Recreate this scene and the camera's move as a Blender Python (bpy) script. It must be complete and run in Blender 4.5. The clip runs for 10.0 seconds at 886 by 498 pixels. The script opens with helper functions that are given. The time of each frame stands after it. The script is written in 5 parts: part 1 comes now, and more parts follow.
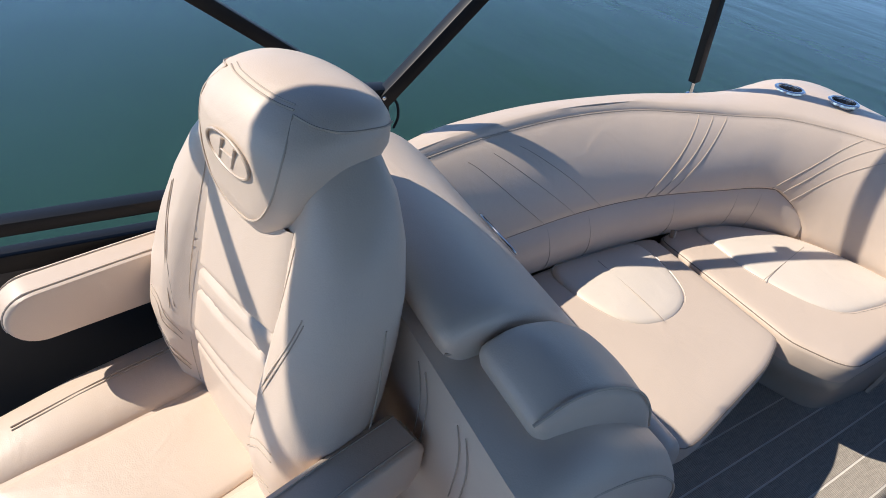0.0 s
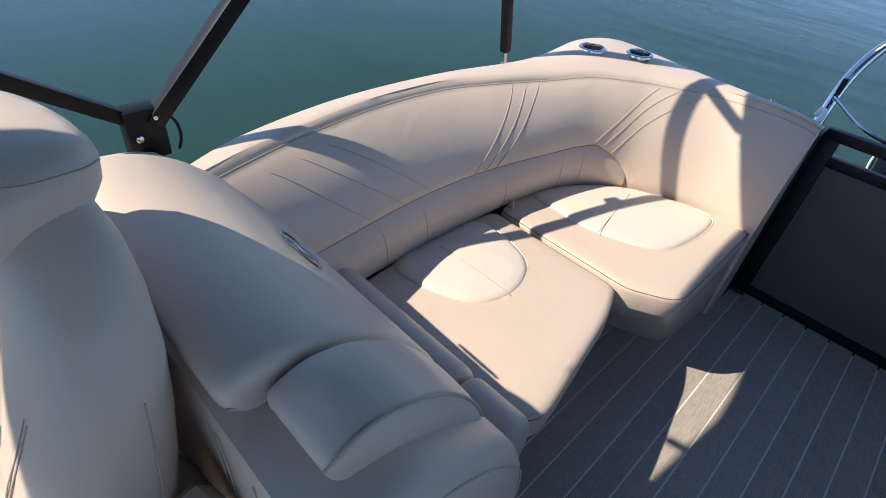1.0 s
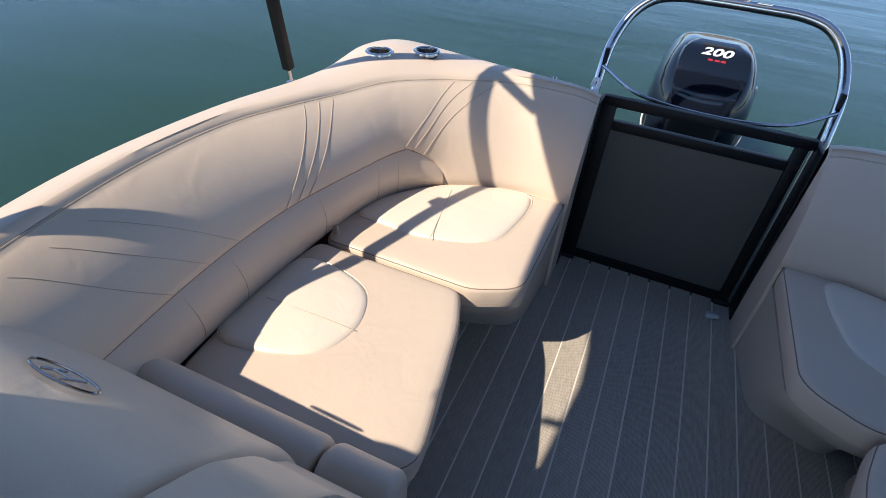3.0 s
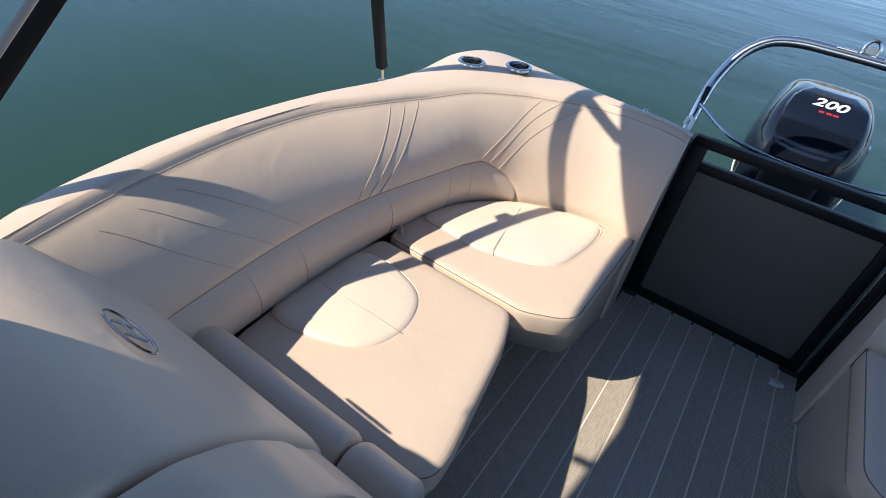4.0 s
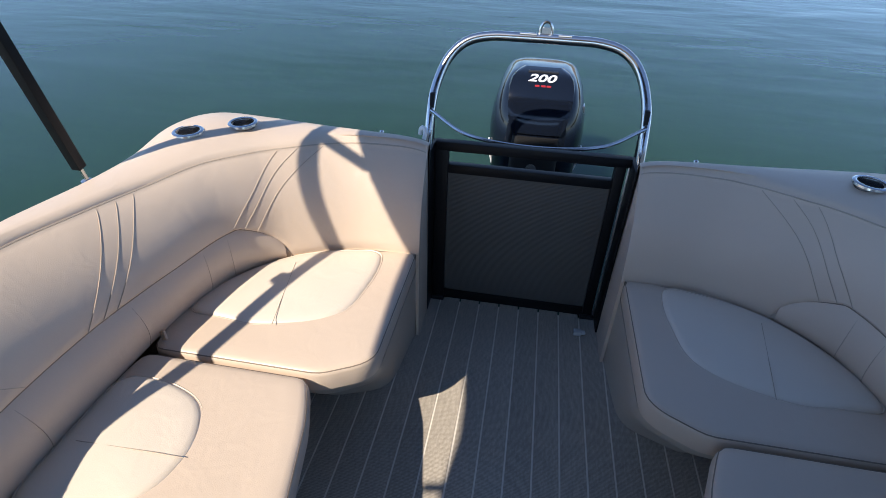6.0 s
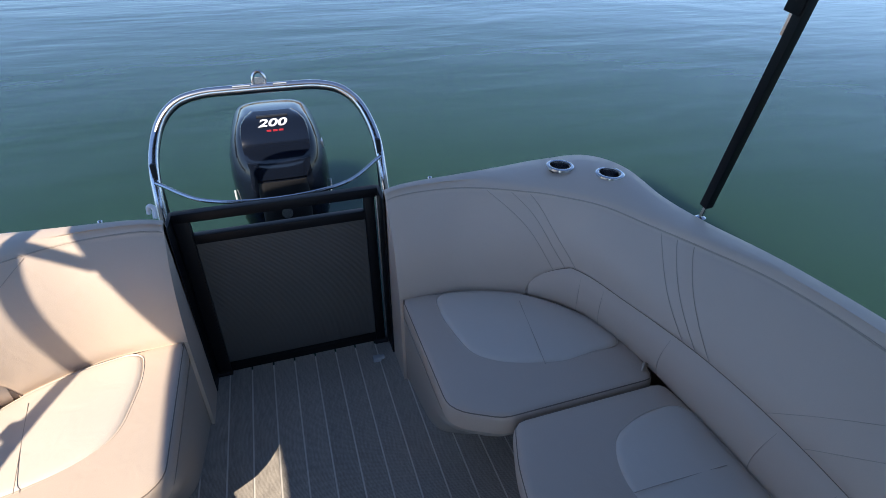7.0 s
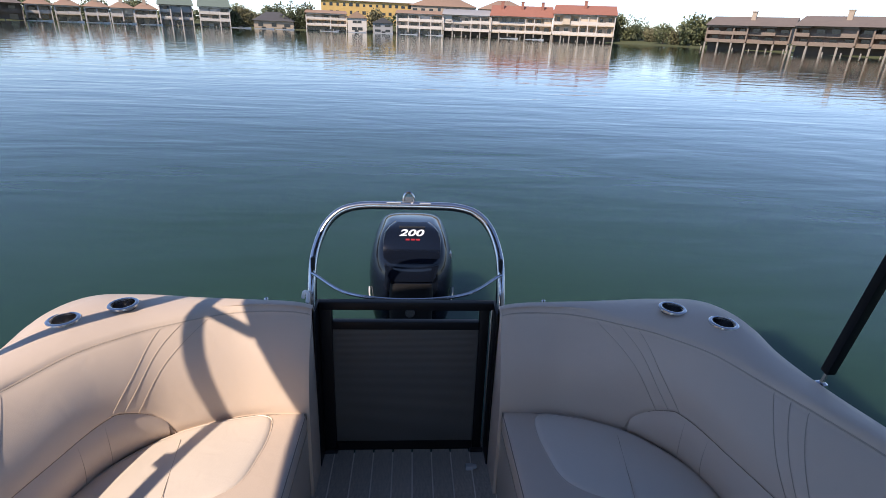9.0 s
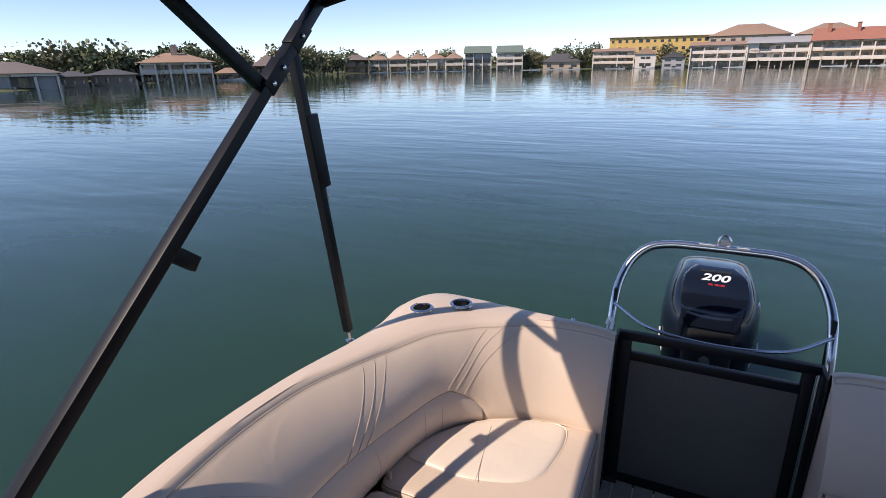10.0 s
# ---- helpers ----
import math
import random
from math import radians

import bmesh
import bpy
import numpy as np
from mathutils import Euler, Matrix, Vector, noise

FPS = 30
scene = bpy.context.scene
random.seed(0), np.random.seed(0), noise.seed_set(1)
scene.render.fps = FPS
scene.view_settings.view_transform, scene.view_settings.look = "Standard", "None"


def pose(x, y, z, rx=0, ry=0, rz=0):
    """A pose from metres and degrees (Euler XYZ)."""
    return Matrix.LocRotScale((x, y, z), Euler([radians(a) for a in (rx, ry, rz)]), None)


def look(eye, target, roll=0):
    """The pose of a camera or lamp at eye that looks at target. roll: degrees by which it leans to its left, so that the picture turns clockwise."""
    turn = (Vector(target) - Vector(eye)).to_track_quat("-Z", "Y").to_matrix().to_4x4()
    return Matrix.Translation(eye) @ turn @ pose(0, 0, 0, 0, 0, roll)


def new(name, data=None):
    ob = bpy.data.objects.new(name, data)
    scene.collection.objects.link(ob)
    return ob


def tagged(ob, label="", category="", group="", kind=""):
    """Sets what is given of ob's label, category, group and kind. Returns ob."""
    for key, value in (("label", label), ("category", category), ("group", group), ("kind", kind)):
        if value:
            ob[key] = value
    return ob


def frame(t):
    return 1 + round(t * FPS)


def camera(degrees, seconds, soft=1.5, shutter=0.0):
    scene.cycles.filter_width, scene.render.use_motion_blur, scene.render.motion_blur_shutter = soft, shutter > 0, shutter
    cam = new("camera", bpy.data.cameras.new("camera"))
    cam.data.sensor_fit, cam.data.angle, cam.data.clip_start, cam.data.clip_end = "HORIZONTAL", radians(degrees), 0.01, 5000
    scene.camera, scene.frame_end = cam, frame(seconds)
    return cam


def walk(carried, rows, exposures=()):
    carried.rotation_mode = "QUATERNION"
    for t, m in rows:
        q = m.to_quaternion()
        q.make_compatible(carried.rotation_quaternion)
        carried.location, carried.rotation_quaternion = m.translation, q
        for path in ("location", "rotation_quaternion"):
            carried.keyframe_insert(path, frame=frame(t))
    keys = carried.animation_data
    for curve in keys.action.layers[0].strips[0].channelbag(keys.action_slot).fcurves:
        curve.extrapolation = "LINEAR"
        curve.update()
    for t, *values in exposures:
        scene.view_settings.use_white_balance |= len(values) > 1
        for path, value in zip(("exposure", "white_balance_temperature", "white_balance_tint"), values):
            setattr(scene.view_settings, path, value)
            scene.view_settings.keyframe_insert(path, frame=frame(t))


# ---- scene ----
# The boat sits slightly stern-down on the lake; everything on it is laid out square to its deck.
BOAT = pose(0, 0, 0, -3.2)
WATER_Z = -0.62

cam = camera(80.26, 10.0, soft=0.8)
PATH = [
    (0.0, -0.191, -2.360, 1.402, 61.27, -39.04, -7.43),
    (0.2, -0.178, -2.344, 1.400, 54.98, -38.58, -6.85),
    (0.5, -0.164, -2.298, 1.403, 48.93, -38.58, -6.73),
    (1.0, -0.156, -2.177, 1.416, 45.51, -38.87, -5.95),
    (1.5, -0.144, -2.085, 1.406, 43.65, -38.79, -4.55),
    (2.0, -0.148, -2.073, 1.414, 36.31, -38.10, -4.75),
    (2.5, -0.170, -2.045, 1.427, 26.75, -37.56, -3.98),
    (2.7, -0.184, -2.045, 1.412, 22.29, -36.77, -4.07),
    (3.8, -0.197, -2.010, 1.427, 34.01, -37.42, -8.27),
    (4.0, -0.191, -2.021, 1.436, 35.21, -37.63, -8.20),
    (4.5, -0.165, -2.023, 1.451, 32.14, -36.93, -5.12),
    (5.0, -0.165, -2.017, 1.459, 25.69, -35.89, -3.81),
    (5.2, -0.170, -2.007, 1.452, 21.68, -35.39, -3.42),
    (6.3, 0.025, -1.803, 1.538, 4.60, -33.48, -1.28),
    (6.5, 0.037, -1.794, 1.555, -0.59, -33.33, -1.07),
    (7.0, 0.043, -1.821, 1.584, -17.89, -31.37, 0.31),
    (7.5, 0.027, -1.865, 1.583, -31.15, -30.61, -0.99),
    (8.0, 0.036, -1.923, 1.586, -37.65, -29.72, -1.19),
    (8.5, 0.034, -1.939, 1.637, -20.83, -25.23, -0.75),
    (9.0, 0.006, -1.982, 1.682, -3.18, -19.47, -1.99),
    (9.5, -0.055, -2.056, 1.710, 11.46, -17.27, -0.78),
    (10.0, -0.171, -2.192, 1.709, 25.36, -16.37, -0.41),
]
walk(cam, [(t, BOAT @ pose(x, y, z, 90 + pitch, roll, yaw)) for t, x, y, z, yaw, pitch, roll in PATH],
     exposures=[(0.0, 0.48, 6050, 12), (1.0, 0.62, 6250, 11), (2.5, 0.68, 6450, 11), (5.0, 0.66, 6450, 11), (6.5, 0.62, 6350, 12), (7.0, 0.68, 6350, 13),
                (8.0, 0.80, 6550, 14), (8.6, 0.60, 6600, 15), (9.2, 0.24, 6600, 20), (9.5, 0.19, 6650, 20), (10.0, 0.26, 6650, 20)])

# ---- light ----
SUN_WAY = (BOAT.to_3x3() @ Vector((-0.407, -0.605, 0.685))).normalized()
world = bpy.data.worlds.new("sky")
scene.world = world
world.use_nodes = True
wn = world.node_tree.nodes
sky = wn.new("ShaderNodeTexSky")
sky.sky_type = "NISHITA"
sky.sun_disc = False
sky.sun_elevation = math.asin(SUN_WAY.z)
sky.sun_rotation = math.atan2(SUN_WAY.x, SUN_WAY.y)
sky.altitude = 2500
sky.air_density, sky.dust_density, sky.ozone_density = 0.9, 0.05, 2.6
world.node_tree.links.new(sky.outputs[0], wn["Background"].inputs[0])
wn["Background"].inputs[1].default_value = 0.15
sun_data = bpy.data.lights.new("sun", "SUN")
sun_data.energy, sun_data.angle, sun_data.color = 4.2, radians(0.55), (1.0, 0.90, 0.75)
sun = new("sun", sun_data)
sun.matrix_world = look(SUN_WAY * 40, (0, 0, 0))


# ---- materials ----
def material(name, colour, rough=0.5, metal=0.0, vary=0.12, scale=3.0, grain=0.0, grain_scale=400.0, bump=0.0, coat=0.0,
             spec=0.5, random_tone=0.0, stretch=(1, 1, 1), pucker=0.0):
    """Colour varied at two scales by noise, with fine relief; random_tone shifts the tone from piece to piece."""
    m = bpy.data.materials.new(name)
    m.use_nodes = True
    nt = m.node_tree
    nd, ln = nt.nodes, nt.links
    b = nd["Principled BSDF"]
    b.inputs["Roughness"].default_value = rough
    b.inputs["Metallic"].default_value = metal
    b.inputs["Specular IOR Level"].default_value = spec
    b.inputs["Coat Weight"].default_value = coat
    b.inputs["Coat Roughness"].default_value = 0.06
    co = nd.new("ShaderNodeTexCoord")
    mp = nd.new("ShaderNodeMapping")
    mp.inputs["Scale"].default_value = stretch
    ln.new(co.outputs["Object"], mp.inputs[0])
    big = nd.new("ShaderNodeTexNoise")
    big.inputs["Scale"].default_value = scale
    big.inputs["Detail"].default_value = 5
    ln.new(mp.outputs[0], big.inputs["Vector"])
    fine = nd.new("ShaderNodeTexNoise")
    fine.inputs["Scale"].default_value = grain_scale
    fine.inputs["Detail"].default_value = 3
    ln.new(mp.outputs[0], fine.inputs["Vector"])
    add = nd.new("ShaderNodeMath")
    add.operation = "MULTIPLY_ADD"
    add.inputs[1].default_value = vary
    add.inputs[2].default_value = 1 - vary / 2
    ln.new(big.outputs["Fac"], add.inputs[0])
    add2 = nd.new("ShaderNodeMath")
    add2.operation = "MULTIPLY_ADD"
    add2.inputs[1].default_value = grain
    ln.new(fine.outputs["Fac"], add2.inputs[0])
    ln.new(add.outputs[0], add2.inputs[2])
    last = add2
    if random_tone:
        oi = nd.new("ShaderNodeObjectInfo")
        add3 = nd.new("ShaderNodeMath")
        add3.operation = "MULTIPLY_ADD"
        add3.inputs[1].default_value = random_tone
        ln.new(oi.outputs["Random"], add3.inputs[0])
        ln.new(add2.outputs[0], add3.inputs[2])
        last = add3
    mul = nd.new("ShaderNodeVectorMath")
    mul.operation = "SCALE"
    mul.inputs[0].default_value = colour
    ln.new(last.outputs[0], mul.inputs["Scale"])
    ln.new(mul.outputs[0], b.inputs["Base Color"])
    rg = nd.new("ShaderNodeMath")
    rg.operation = "MULTIPLY_ADD"
    rg.inputs[1].default_value = 0.15 * rough
    rg.inputs[2].default_value = rough * 0.92
    ln.new(big.outputs["Fac"], rg.inputs[0])
    ln.new(rg.outputs[0], b.inputs["Roughness"])
    if bump:
        bp = nd.new("ShaderNodeBump")
        bp.inputs["Strength"].default_value = 0.5
        bp.inputs["Distance"].default_value = bump
        ln.new(fine.outputs["Fac"], bp.inputs["Height"])
        ln.new(bp.outputs[0], b.inputs["Normal"])
        if pucker:
            soft = nd.new("ShaderNodeTexNoise")
            soft.inputs["Scale"].default_value = 11
            soft.inputs["Detail"].default_value = 2
            soft.inputs["Distortion"].default_value = 0.8
            ln.new(mp.outputs[0], soft.inputs["Vector"])
            bp2 = nd.new("ShaderNodeBump")
            bp2.inputs["Strength"].default_value = 0.6
            bp2.inputs["Distance"].default_value = pucker
            ln.new(soft.outputs["Fac"], bp2.inputs["Height"])
            ln.new(bp2.outputs[0], bp.inputs["Normal"])
    return m


VINYL = material("cream_vinyl", (0.635, 0.512, 0.404), 0.42, vary=0.10, scale=4, grain=0.06, grain_scale=420, bump=0.0006, pucker=0.0035)
VINYL_LIGHT = material("ivory_vinyl", (0.74, 0.64, 0.53), 0.42, vary=0.07, scale=4, grain=0.05, grain_scale=420, bump=0.0006, pucker=0.0035)
VINYL_TAN = material("tan_vinyl", (0.50, 0.40, 0.31), 0.42, vary=0.10, scale=4, grain=0.06, grain_scale=420, bump=0.0006, pucker=0.0035)
THREAD = material("stitching", (0.50, 0.405, 0.315), 0.7, vary=0.2, scale=60)
# brown of the seat welts, also the shade put into the lumbar crease
WELT_AND_CREASE = material("brown_welt_and_crease_shade", (0.24, 0.185, 0.14), 0.7, vary=0.2, scale=60)
SHELL = material("beige_moulding", (0.50, 0.43, 0.35), 0.38, vary=0.10, scale=3, grain=0.03, bump=0.0003)
DARK = material("black_anodised", (0.006, 0.0065, 0.008), 0.42, 0.0, spec=0.22, vary=0.3, scale=9, grain=0.2, grain_scale=250, bump=0.0002)
DARK_PANEL = material("black_panel", (0.016, 0.017, 0.019), 0.45, vary=0.25, scale=5)
STEEL = material("polished_steel", (0.66, 0.66, 0.66), 0.2, 1.0, vary=0.1, scale=20)
STEEL_DARK = material("steel_well", (0.35, 0.35, 0.36), 0.25, 1.0, vary=0.15, scale=20)
ALU = material("brushed_aluminium", (0.55, 0.55, 0.56), 0.35, 1.0, vary=0.15, scale=30)
BLACK_GLOSS = material("black_cowl_paint", (0.006, 0.009, 0.017), 0.09, 0.0, spec=0.4, vary=0.3, scale=3, coat=0.15)
BLACK_MATT = material("black_plastic", (0.012, 0.012, 0.013), 0.6, vary=0.3, scale=8, grain=0.2)
WHITE = material("white_decal", (0.8, 0.8, 0.8), 0.4, vary=0.04)
RED = material("red_decal", (0.55, 0.03, 0.04), 0.4, vary=0.05)
CANVAS = material("black_canvas", (0.010, 0.010, 0.012), 0.85, vary=0.2, scale=6, grain=0.2, grain_scale=900, bump=0.0006)
STRIPE = material("pale_floor_line", (0.68, 0.63, 0.55), 0.75, vary=0.2, scale=12, grain=0.3, grain_scale=300)
PLASTIC_CLEAR = material("pale_plastic", (0.55, 0.57, 0.58), 0.25, vary=0.1, scale=30)


def woven_material():
    """Woven vinyl plank: grey-brown threads crossing, streaked along the boat."""
    m = material("woven_vinyl_floor", (0.40, 0.352, 0.292), 0.7, vary=0.6, scale=9, grain=1.0, grain_scale=120,
                 bump=0.0012, random_tone=0.18, stretch=(1, 0.22, 1))
    nt = m.node_tree
    nd, ln = nt.nodes, nt.links
    co = nd.new("ShaderNodeTexCoord")
    wave = nd.new("ShaderNodeTexWave")
    wave.bands_direction = "Y"
    wave.inputs["Scale"].default_value = 70
    wave.inputs["Distortion"].default_value = 2.5
    wave.inputs["Detail"].default_value = 2
    ln.new(co.outputs["Object"], wave.inputs["Vector"])
    bsdf = nd["Principled BSDF"]
    src = bsdf.inputs["Base Color"].links[0].from_socket
    mix = nd.new("ShaderNodeMixRGB")
    mix.blend_type = "MULTIPLY"
    mix.inputs[0].default_value = 0.35
    ln.new(src, mix.inputs[1])
    ln.new(wave.outputs["Color"], mix.inputs[2])
    weft = nd.new("ShaderNodeTexWave")
    weft.bands_direction = "X"
    weft.inputs["Scale"].default_value = 95
    weft.inputs["Distortion"].default_value = 3.0
    weft.inputs["Detail"].default_value = 2
    ln.new(co.outputs["Object"], weft.inputs["Vector"])
    mix2 = nd.new("ShaderNodeMixRGB")
    mix2.blend_type = "MULTIPLY"
    mix2.inputs[0].default_value = 0.4
    ln.new(mix.outputs[0], mix2.inputs[1])
    ln.new(weft.outputs["Color"], mix2.inputs[2])
    ln.new(mix2.outputs[0], bsdf.inputs["Base Color"])
    return m


WOVEN = woven_material()


def mesh_fabric_material():
    """Dark screen fabric of the gate: fine horizontal ribs."""
    m = material("dark_screen_fabric", (0.088, 0.082, 0.073), 0.5, vary=0.25, scale=4, grain=0.2, grain_scale=300)
    nt = m.node_tree
    nd, ln = nt.nodes, nt.links
    co = nd.new("ShaderNodeTexCoord")
    wave = nd.new("ShaderNodeTexWave")
    wave.bands_direction = "Z"
    wave.inputs["Scale"].default_value = 55
    ln.new(co.outputs["Object"], wave.inputs["Vector"])
    bp = nd.new("ShaderNodeBump")
    bp.inputs["Strength"].default_value = 0.6
    bp.inputs["Distance"].default_value = 0.0007
    ln.new(wave.outputs["Fac"], bp.inputs["Height"])
    ln.new(bp.outputs[0], nd["Principled BSDF"].inputs["Normal"])
    return m


SCREEN = mesh_fabric_material()


def water_material():
    """Lake: green-teal body, pale sandy shallows beside the boat, ripples at three scales."""
    m = bpy.data.materials.new("lake_water")
    m.use_nodes = True
    nt = m.node_tree
    nd, ln = nt.nodes, nt.links
    b = nd["Principled BSDF"]
    b.inputs["Roughness"].default_value = 0.025
    b.inputs["IOR"].default_value = 1.33
    # light spreads sideways in the murky water, so shadows on it stay soft
    b.subsurface_method = "BURLEY"
    b.inputs["Subsurface Weight"].default_value = 1.0
    b.inputs["Subsurface Radius"].default_value = (0.8, 1.0, 1.0)
    b.inputs["Subsurface Scale"].default_value = 0.6
    co = nd.new("ShaderNodeTexCoord")

    def noise_at(scale, stretch, detail=3, distort=0.0):
        mp = nd.new("ShaderNodeMapping")
        mp.inputs["Scale"].default_value = stretch
        mp.inputs["Rotation"].default_value = (0, 0, radians(12))
        ln.new(co.outputs["Object"], mp.inputs[0])
        n = nd.new("ShaderNodeTexNoise")
        n.inputs["Scale"].default_value = scale
        n.inputs["Detail"].default_value = detail
        n.inputs["Distortion"].default_value = distort
        ln.new(mp.outputs[0], n.inputs["Vector"])
        return n

    def math_node(op, a, c):
        n = nd.new("ShaderNodeMath")
        n.operation = op
        for i, v in enumerate((a, c)):
            if isinstance(v, (int, float)):
                n.inputs[i].default_value = v
            else:
                ln.new(v, n.inputs[i])
        return n.outputs[0]

    # sandy shallows: a patch of the lake bed that shows through, broken by noise
    sep = nd.new("ShaderNodeSeparateXYZ")
    ln.new(co.outputs["Object"], sep.inputs[0])
    dx = math_node("DIVIDE", math_node("SUBTRACT", sep.outputs["X"], 3.75), 0.85)
    dy = math_node("DIVIDE", math_node("SUBTRACT", sep.outputs["Y"], -1.35), 0.95)
    far = math_node("ADD", math_node("MULTIPLY", dx, dx), math_node("MULTIPLY", dy, dy))
    sand_noise = noise_at(1.7, (1, 1, 1), 5, 0.8)
    mask = math_node("SUBTRACT", math_node("MULTIPLY", sand_noise.outputs["Fac"], 2.6), math_node("ADD", far, 0.55))
    ramp = nd.new("ShaderNodeValToRGB")
    ramp.color_ramp.elements[0].position, ramp.color_ramp.elements[0].color = 0.0, (0, 0, 0, 1)
    ramp.color_ramp.elements[1].position, ramp.color_ramp.elements[1].color = 0.85, (1, 1, 1, 1)
    ln.new(mask, ramp.inputs[0])
    drift = noise_at(0.25, (1, 1, 1), 3)
    body = nd.new("ShaderNodeMixRGB")
    body.inputs[1].default_value = (0.016, 0.044, 0.030, 1)
    body.inputs[2].default_value = (0.024, 0.061, 0.040, 1)
    ln.new(drift.outputs["Fac"], body.inputs[0])
    mix = nd.new("ShaderNodeMixRGB")
    mix.inputs[2].default_value = (0.105, 0.108, 0.055, 1)
    ln.new(ramp.outputs[0], mix.inputs[0])
    ln.new(body.outputs[0], mix.inputs[1])
    ln.new(mix.outputs[0], b.inputs["Base Color"])
    r1 = noise_at(0.5, (0.55, 1.5, 1), 2, 0.5)
    r2 = noise_at(2.2, (0.5, 1.4, 1), 2, 0.3)
    r3 = noise_at(9.0, (1, 1.2, 1), 2)
    h = math_node("ADD", math_node("MULTIPLY", r1.outputs["Fac"], 0.085), math_node("ADD", math_node("MULTIPLY", r2.outputs["Fac"], 0.018), math_node("MULTIPLY", r3.outputs["Fac"], 0.0025)))
    bp = nd.new("ShaderNodeBump")
    bp.inputs["Strength"].default_value = 0.26
    bp.inputs["Distance"].default_value = 1.0
    ln.new(h, bp.inputs["Height"])
    ln.new(bp.outputs[0], b.inputs["Normal"])
    return m


LAKE = water_material()
GRASS = material("bank_grass", (0.075, 0.085, 0.035), 0.9, vary=0.6, scale=0.15, grain=0.4, grain_scale=3)


# ---- helpers ----
BASES = {}
SIDE = 1


def flip(bm):
    """Lay a mesh built for the starboard-mirrored side on the other side of the boat."""
    if SIDE < 0:
        bmesh.ops.scale(bm, vec=(-1, 1, 1), verts=bm.verts)
        bmesh.ops.reverse_faces(bm, faces=bm.faces)


def mesh_of(name, bm, mat, base, sharp):
    flip(bm)
    bmesh.ops.translate(bm, vec=-Vector(base), verts=bm.verts)
    me = bpy.data.meshes.new(name)
    bm.to_mesh(me)
    bm.free()
    for p in me.polygons:
        p.use_smooth = True
    me.set_sharp_from_angle(angle=radians(sharp))
    me.materials.append(mat)
    return me


def thing(name, base, label, category, group="", kind="", frame_of=None):
    """An empty at a thing's base, that carries its parts."""
    base = Vector((base[0] * SIDE, base[1], base[2]))
    root = new(name)
    root.empty_display_size = 0.1
    root.matrix_world = (BOAT if frame_of is None else frame_of) @ Matrix.Translation(base)
    BASES[root.name] = base
    return tagged(root, label, category, group, kind)


def part(name, bm, mat, parent, label="", sharp=38):
    ob = new(name, mesh_of(name, bm, mat, BASES[parent.name], sharp))
    ob.parent = parent
    BASES[ob.name] = BASES[parent.name]
    return tagged(ob, label)


def solo(name, bm, mat, base, label, category, group="", kind="", sharp=38, frame_of=None):
    """A thing that is one single mesh."""
    base = Vector((base[0] * SIDE, base[1], base[2]))
    ob = new(name, mesh_of(name, bm, mat, base, sharp))
    ob.matrix_world = (BOAT if frame_of is None else frame_of) @ Matrix.Translation(base)
    BASES[ob.name] = base
    return tagged(ob, label, category, group, kind)


def spline(points, n, closed=False):
    """Points evenly spread along a smooth curve through the given ones."""
    p = [Vector(q) for q in points]
    k = len(p)
    out = []
    spans = k if closed else k - 1
    for i in range(spans):
        a, b = p[i], p[(i + 1) % k]
        z = p[i - 1] if (closed or i > 0) else a + (a - b)
        c = p[(i + 2) % k] if (closed or i + 2 < k) else b + (b - a)
        for j in range(12):
            t = j / 12
            out.append(0.5 * ((2 * a) + (b - z) * t + (2 * z - 5 * a + 4 * b - c) * t * t + (3 * a - z - 3 * b + c) * t ** 3))
    if not closed:
        out.append(p[-1])
    else:
        out.append(out[0].copy())
    d = [0.0]
    for a, b in zip(out, out[1:]):
        d.append(d[-1] + (b - a).length)
    res = []
    count = n if closed else n - 1
    j = 0
    for i in range(n):
        s = d[-1] * i / count
        while j < len(d) - 2 and d[j + 1] < s:
            j += 1
        res.append(out[j].lerp(out[j + 1], (s - d[j]) / max(d[j + 1] - d[j], 1e-9)))
    return res


def grid(bm, rows, closed=False, cap=False):
    """Faces between rows of equally many points. closed: each row is a ring; cap: the first and last rows are filled."""
    vs = [[bm.verts.new(q) for q in r] for r in rows]
    n = len(vs[0])
    for a, b in zip(vs, vs[1:]):
        for i in range(n if closed else n - 1):
            j = (i + 1) % n
            bm.faces.new((a[i], a[j], b[j], b[i]))
    if cap:
        bm.faces.new(list(reversed(vs[0])))
        bm.faces.new(vs[-1])
    return vs


def tidy(bm):
    bmesh.ops.recalc_face_normals(bm, faces=bm.faces)
    return bm


def tube(points, radius, n=10, smooth=0, cap=True):
    """A round rod along a line of points."""
    pts = spline(points, smooth) if smooth else [Vector(p) for p in points]
    bm = bmesh.new()
    rows = []
    up = None
    for i, p in enumerate(pts):
        d = (pts[min(i + 1, len(pts) - 1)] - pts[max(i - 1, 0)]).normalized()
        if up is None:
            up = d.orthogonal().normalized()
        up = (up - d * up.dot(d)).normalized()
        s = d.cross(up)
        rows.append([p + radius * (math.cos(a) * up + math.sin(a) * s) for a in (2 * math.pi * k / n for k in range(n))])
    grid(bm, rows, closed=True, cap=cap)
    return tidy(bm)


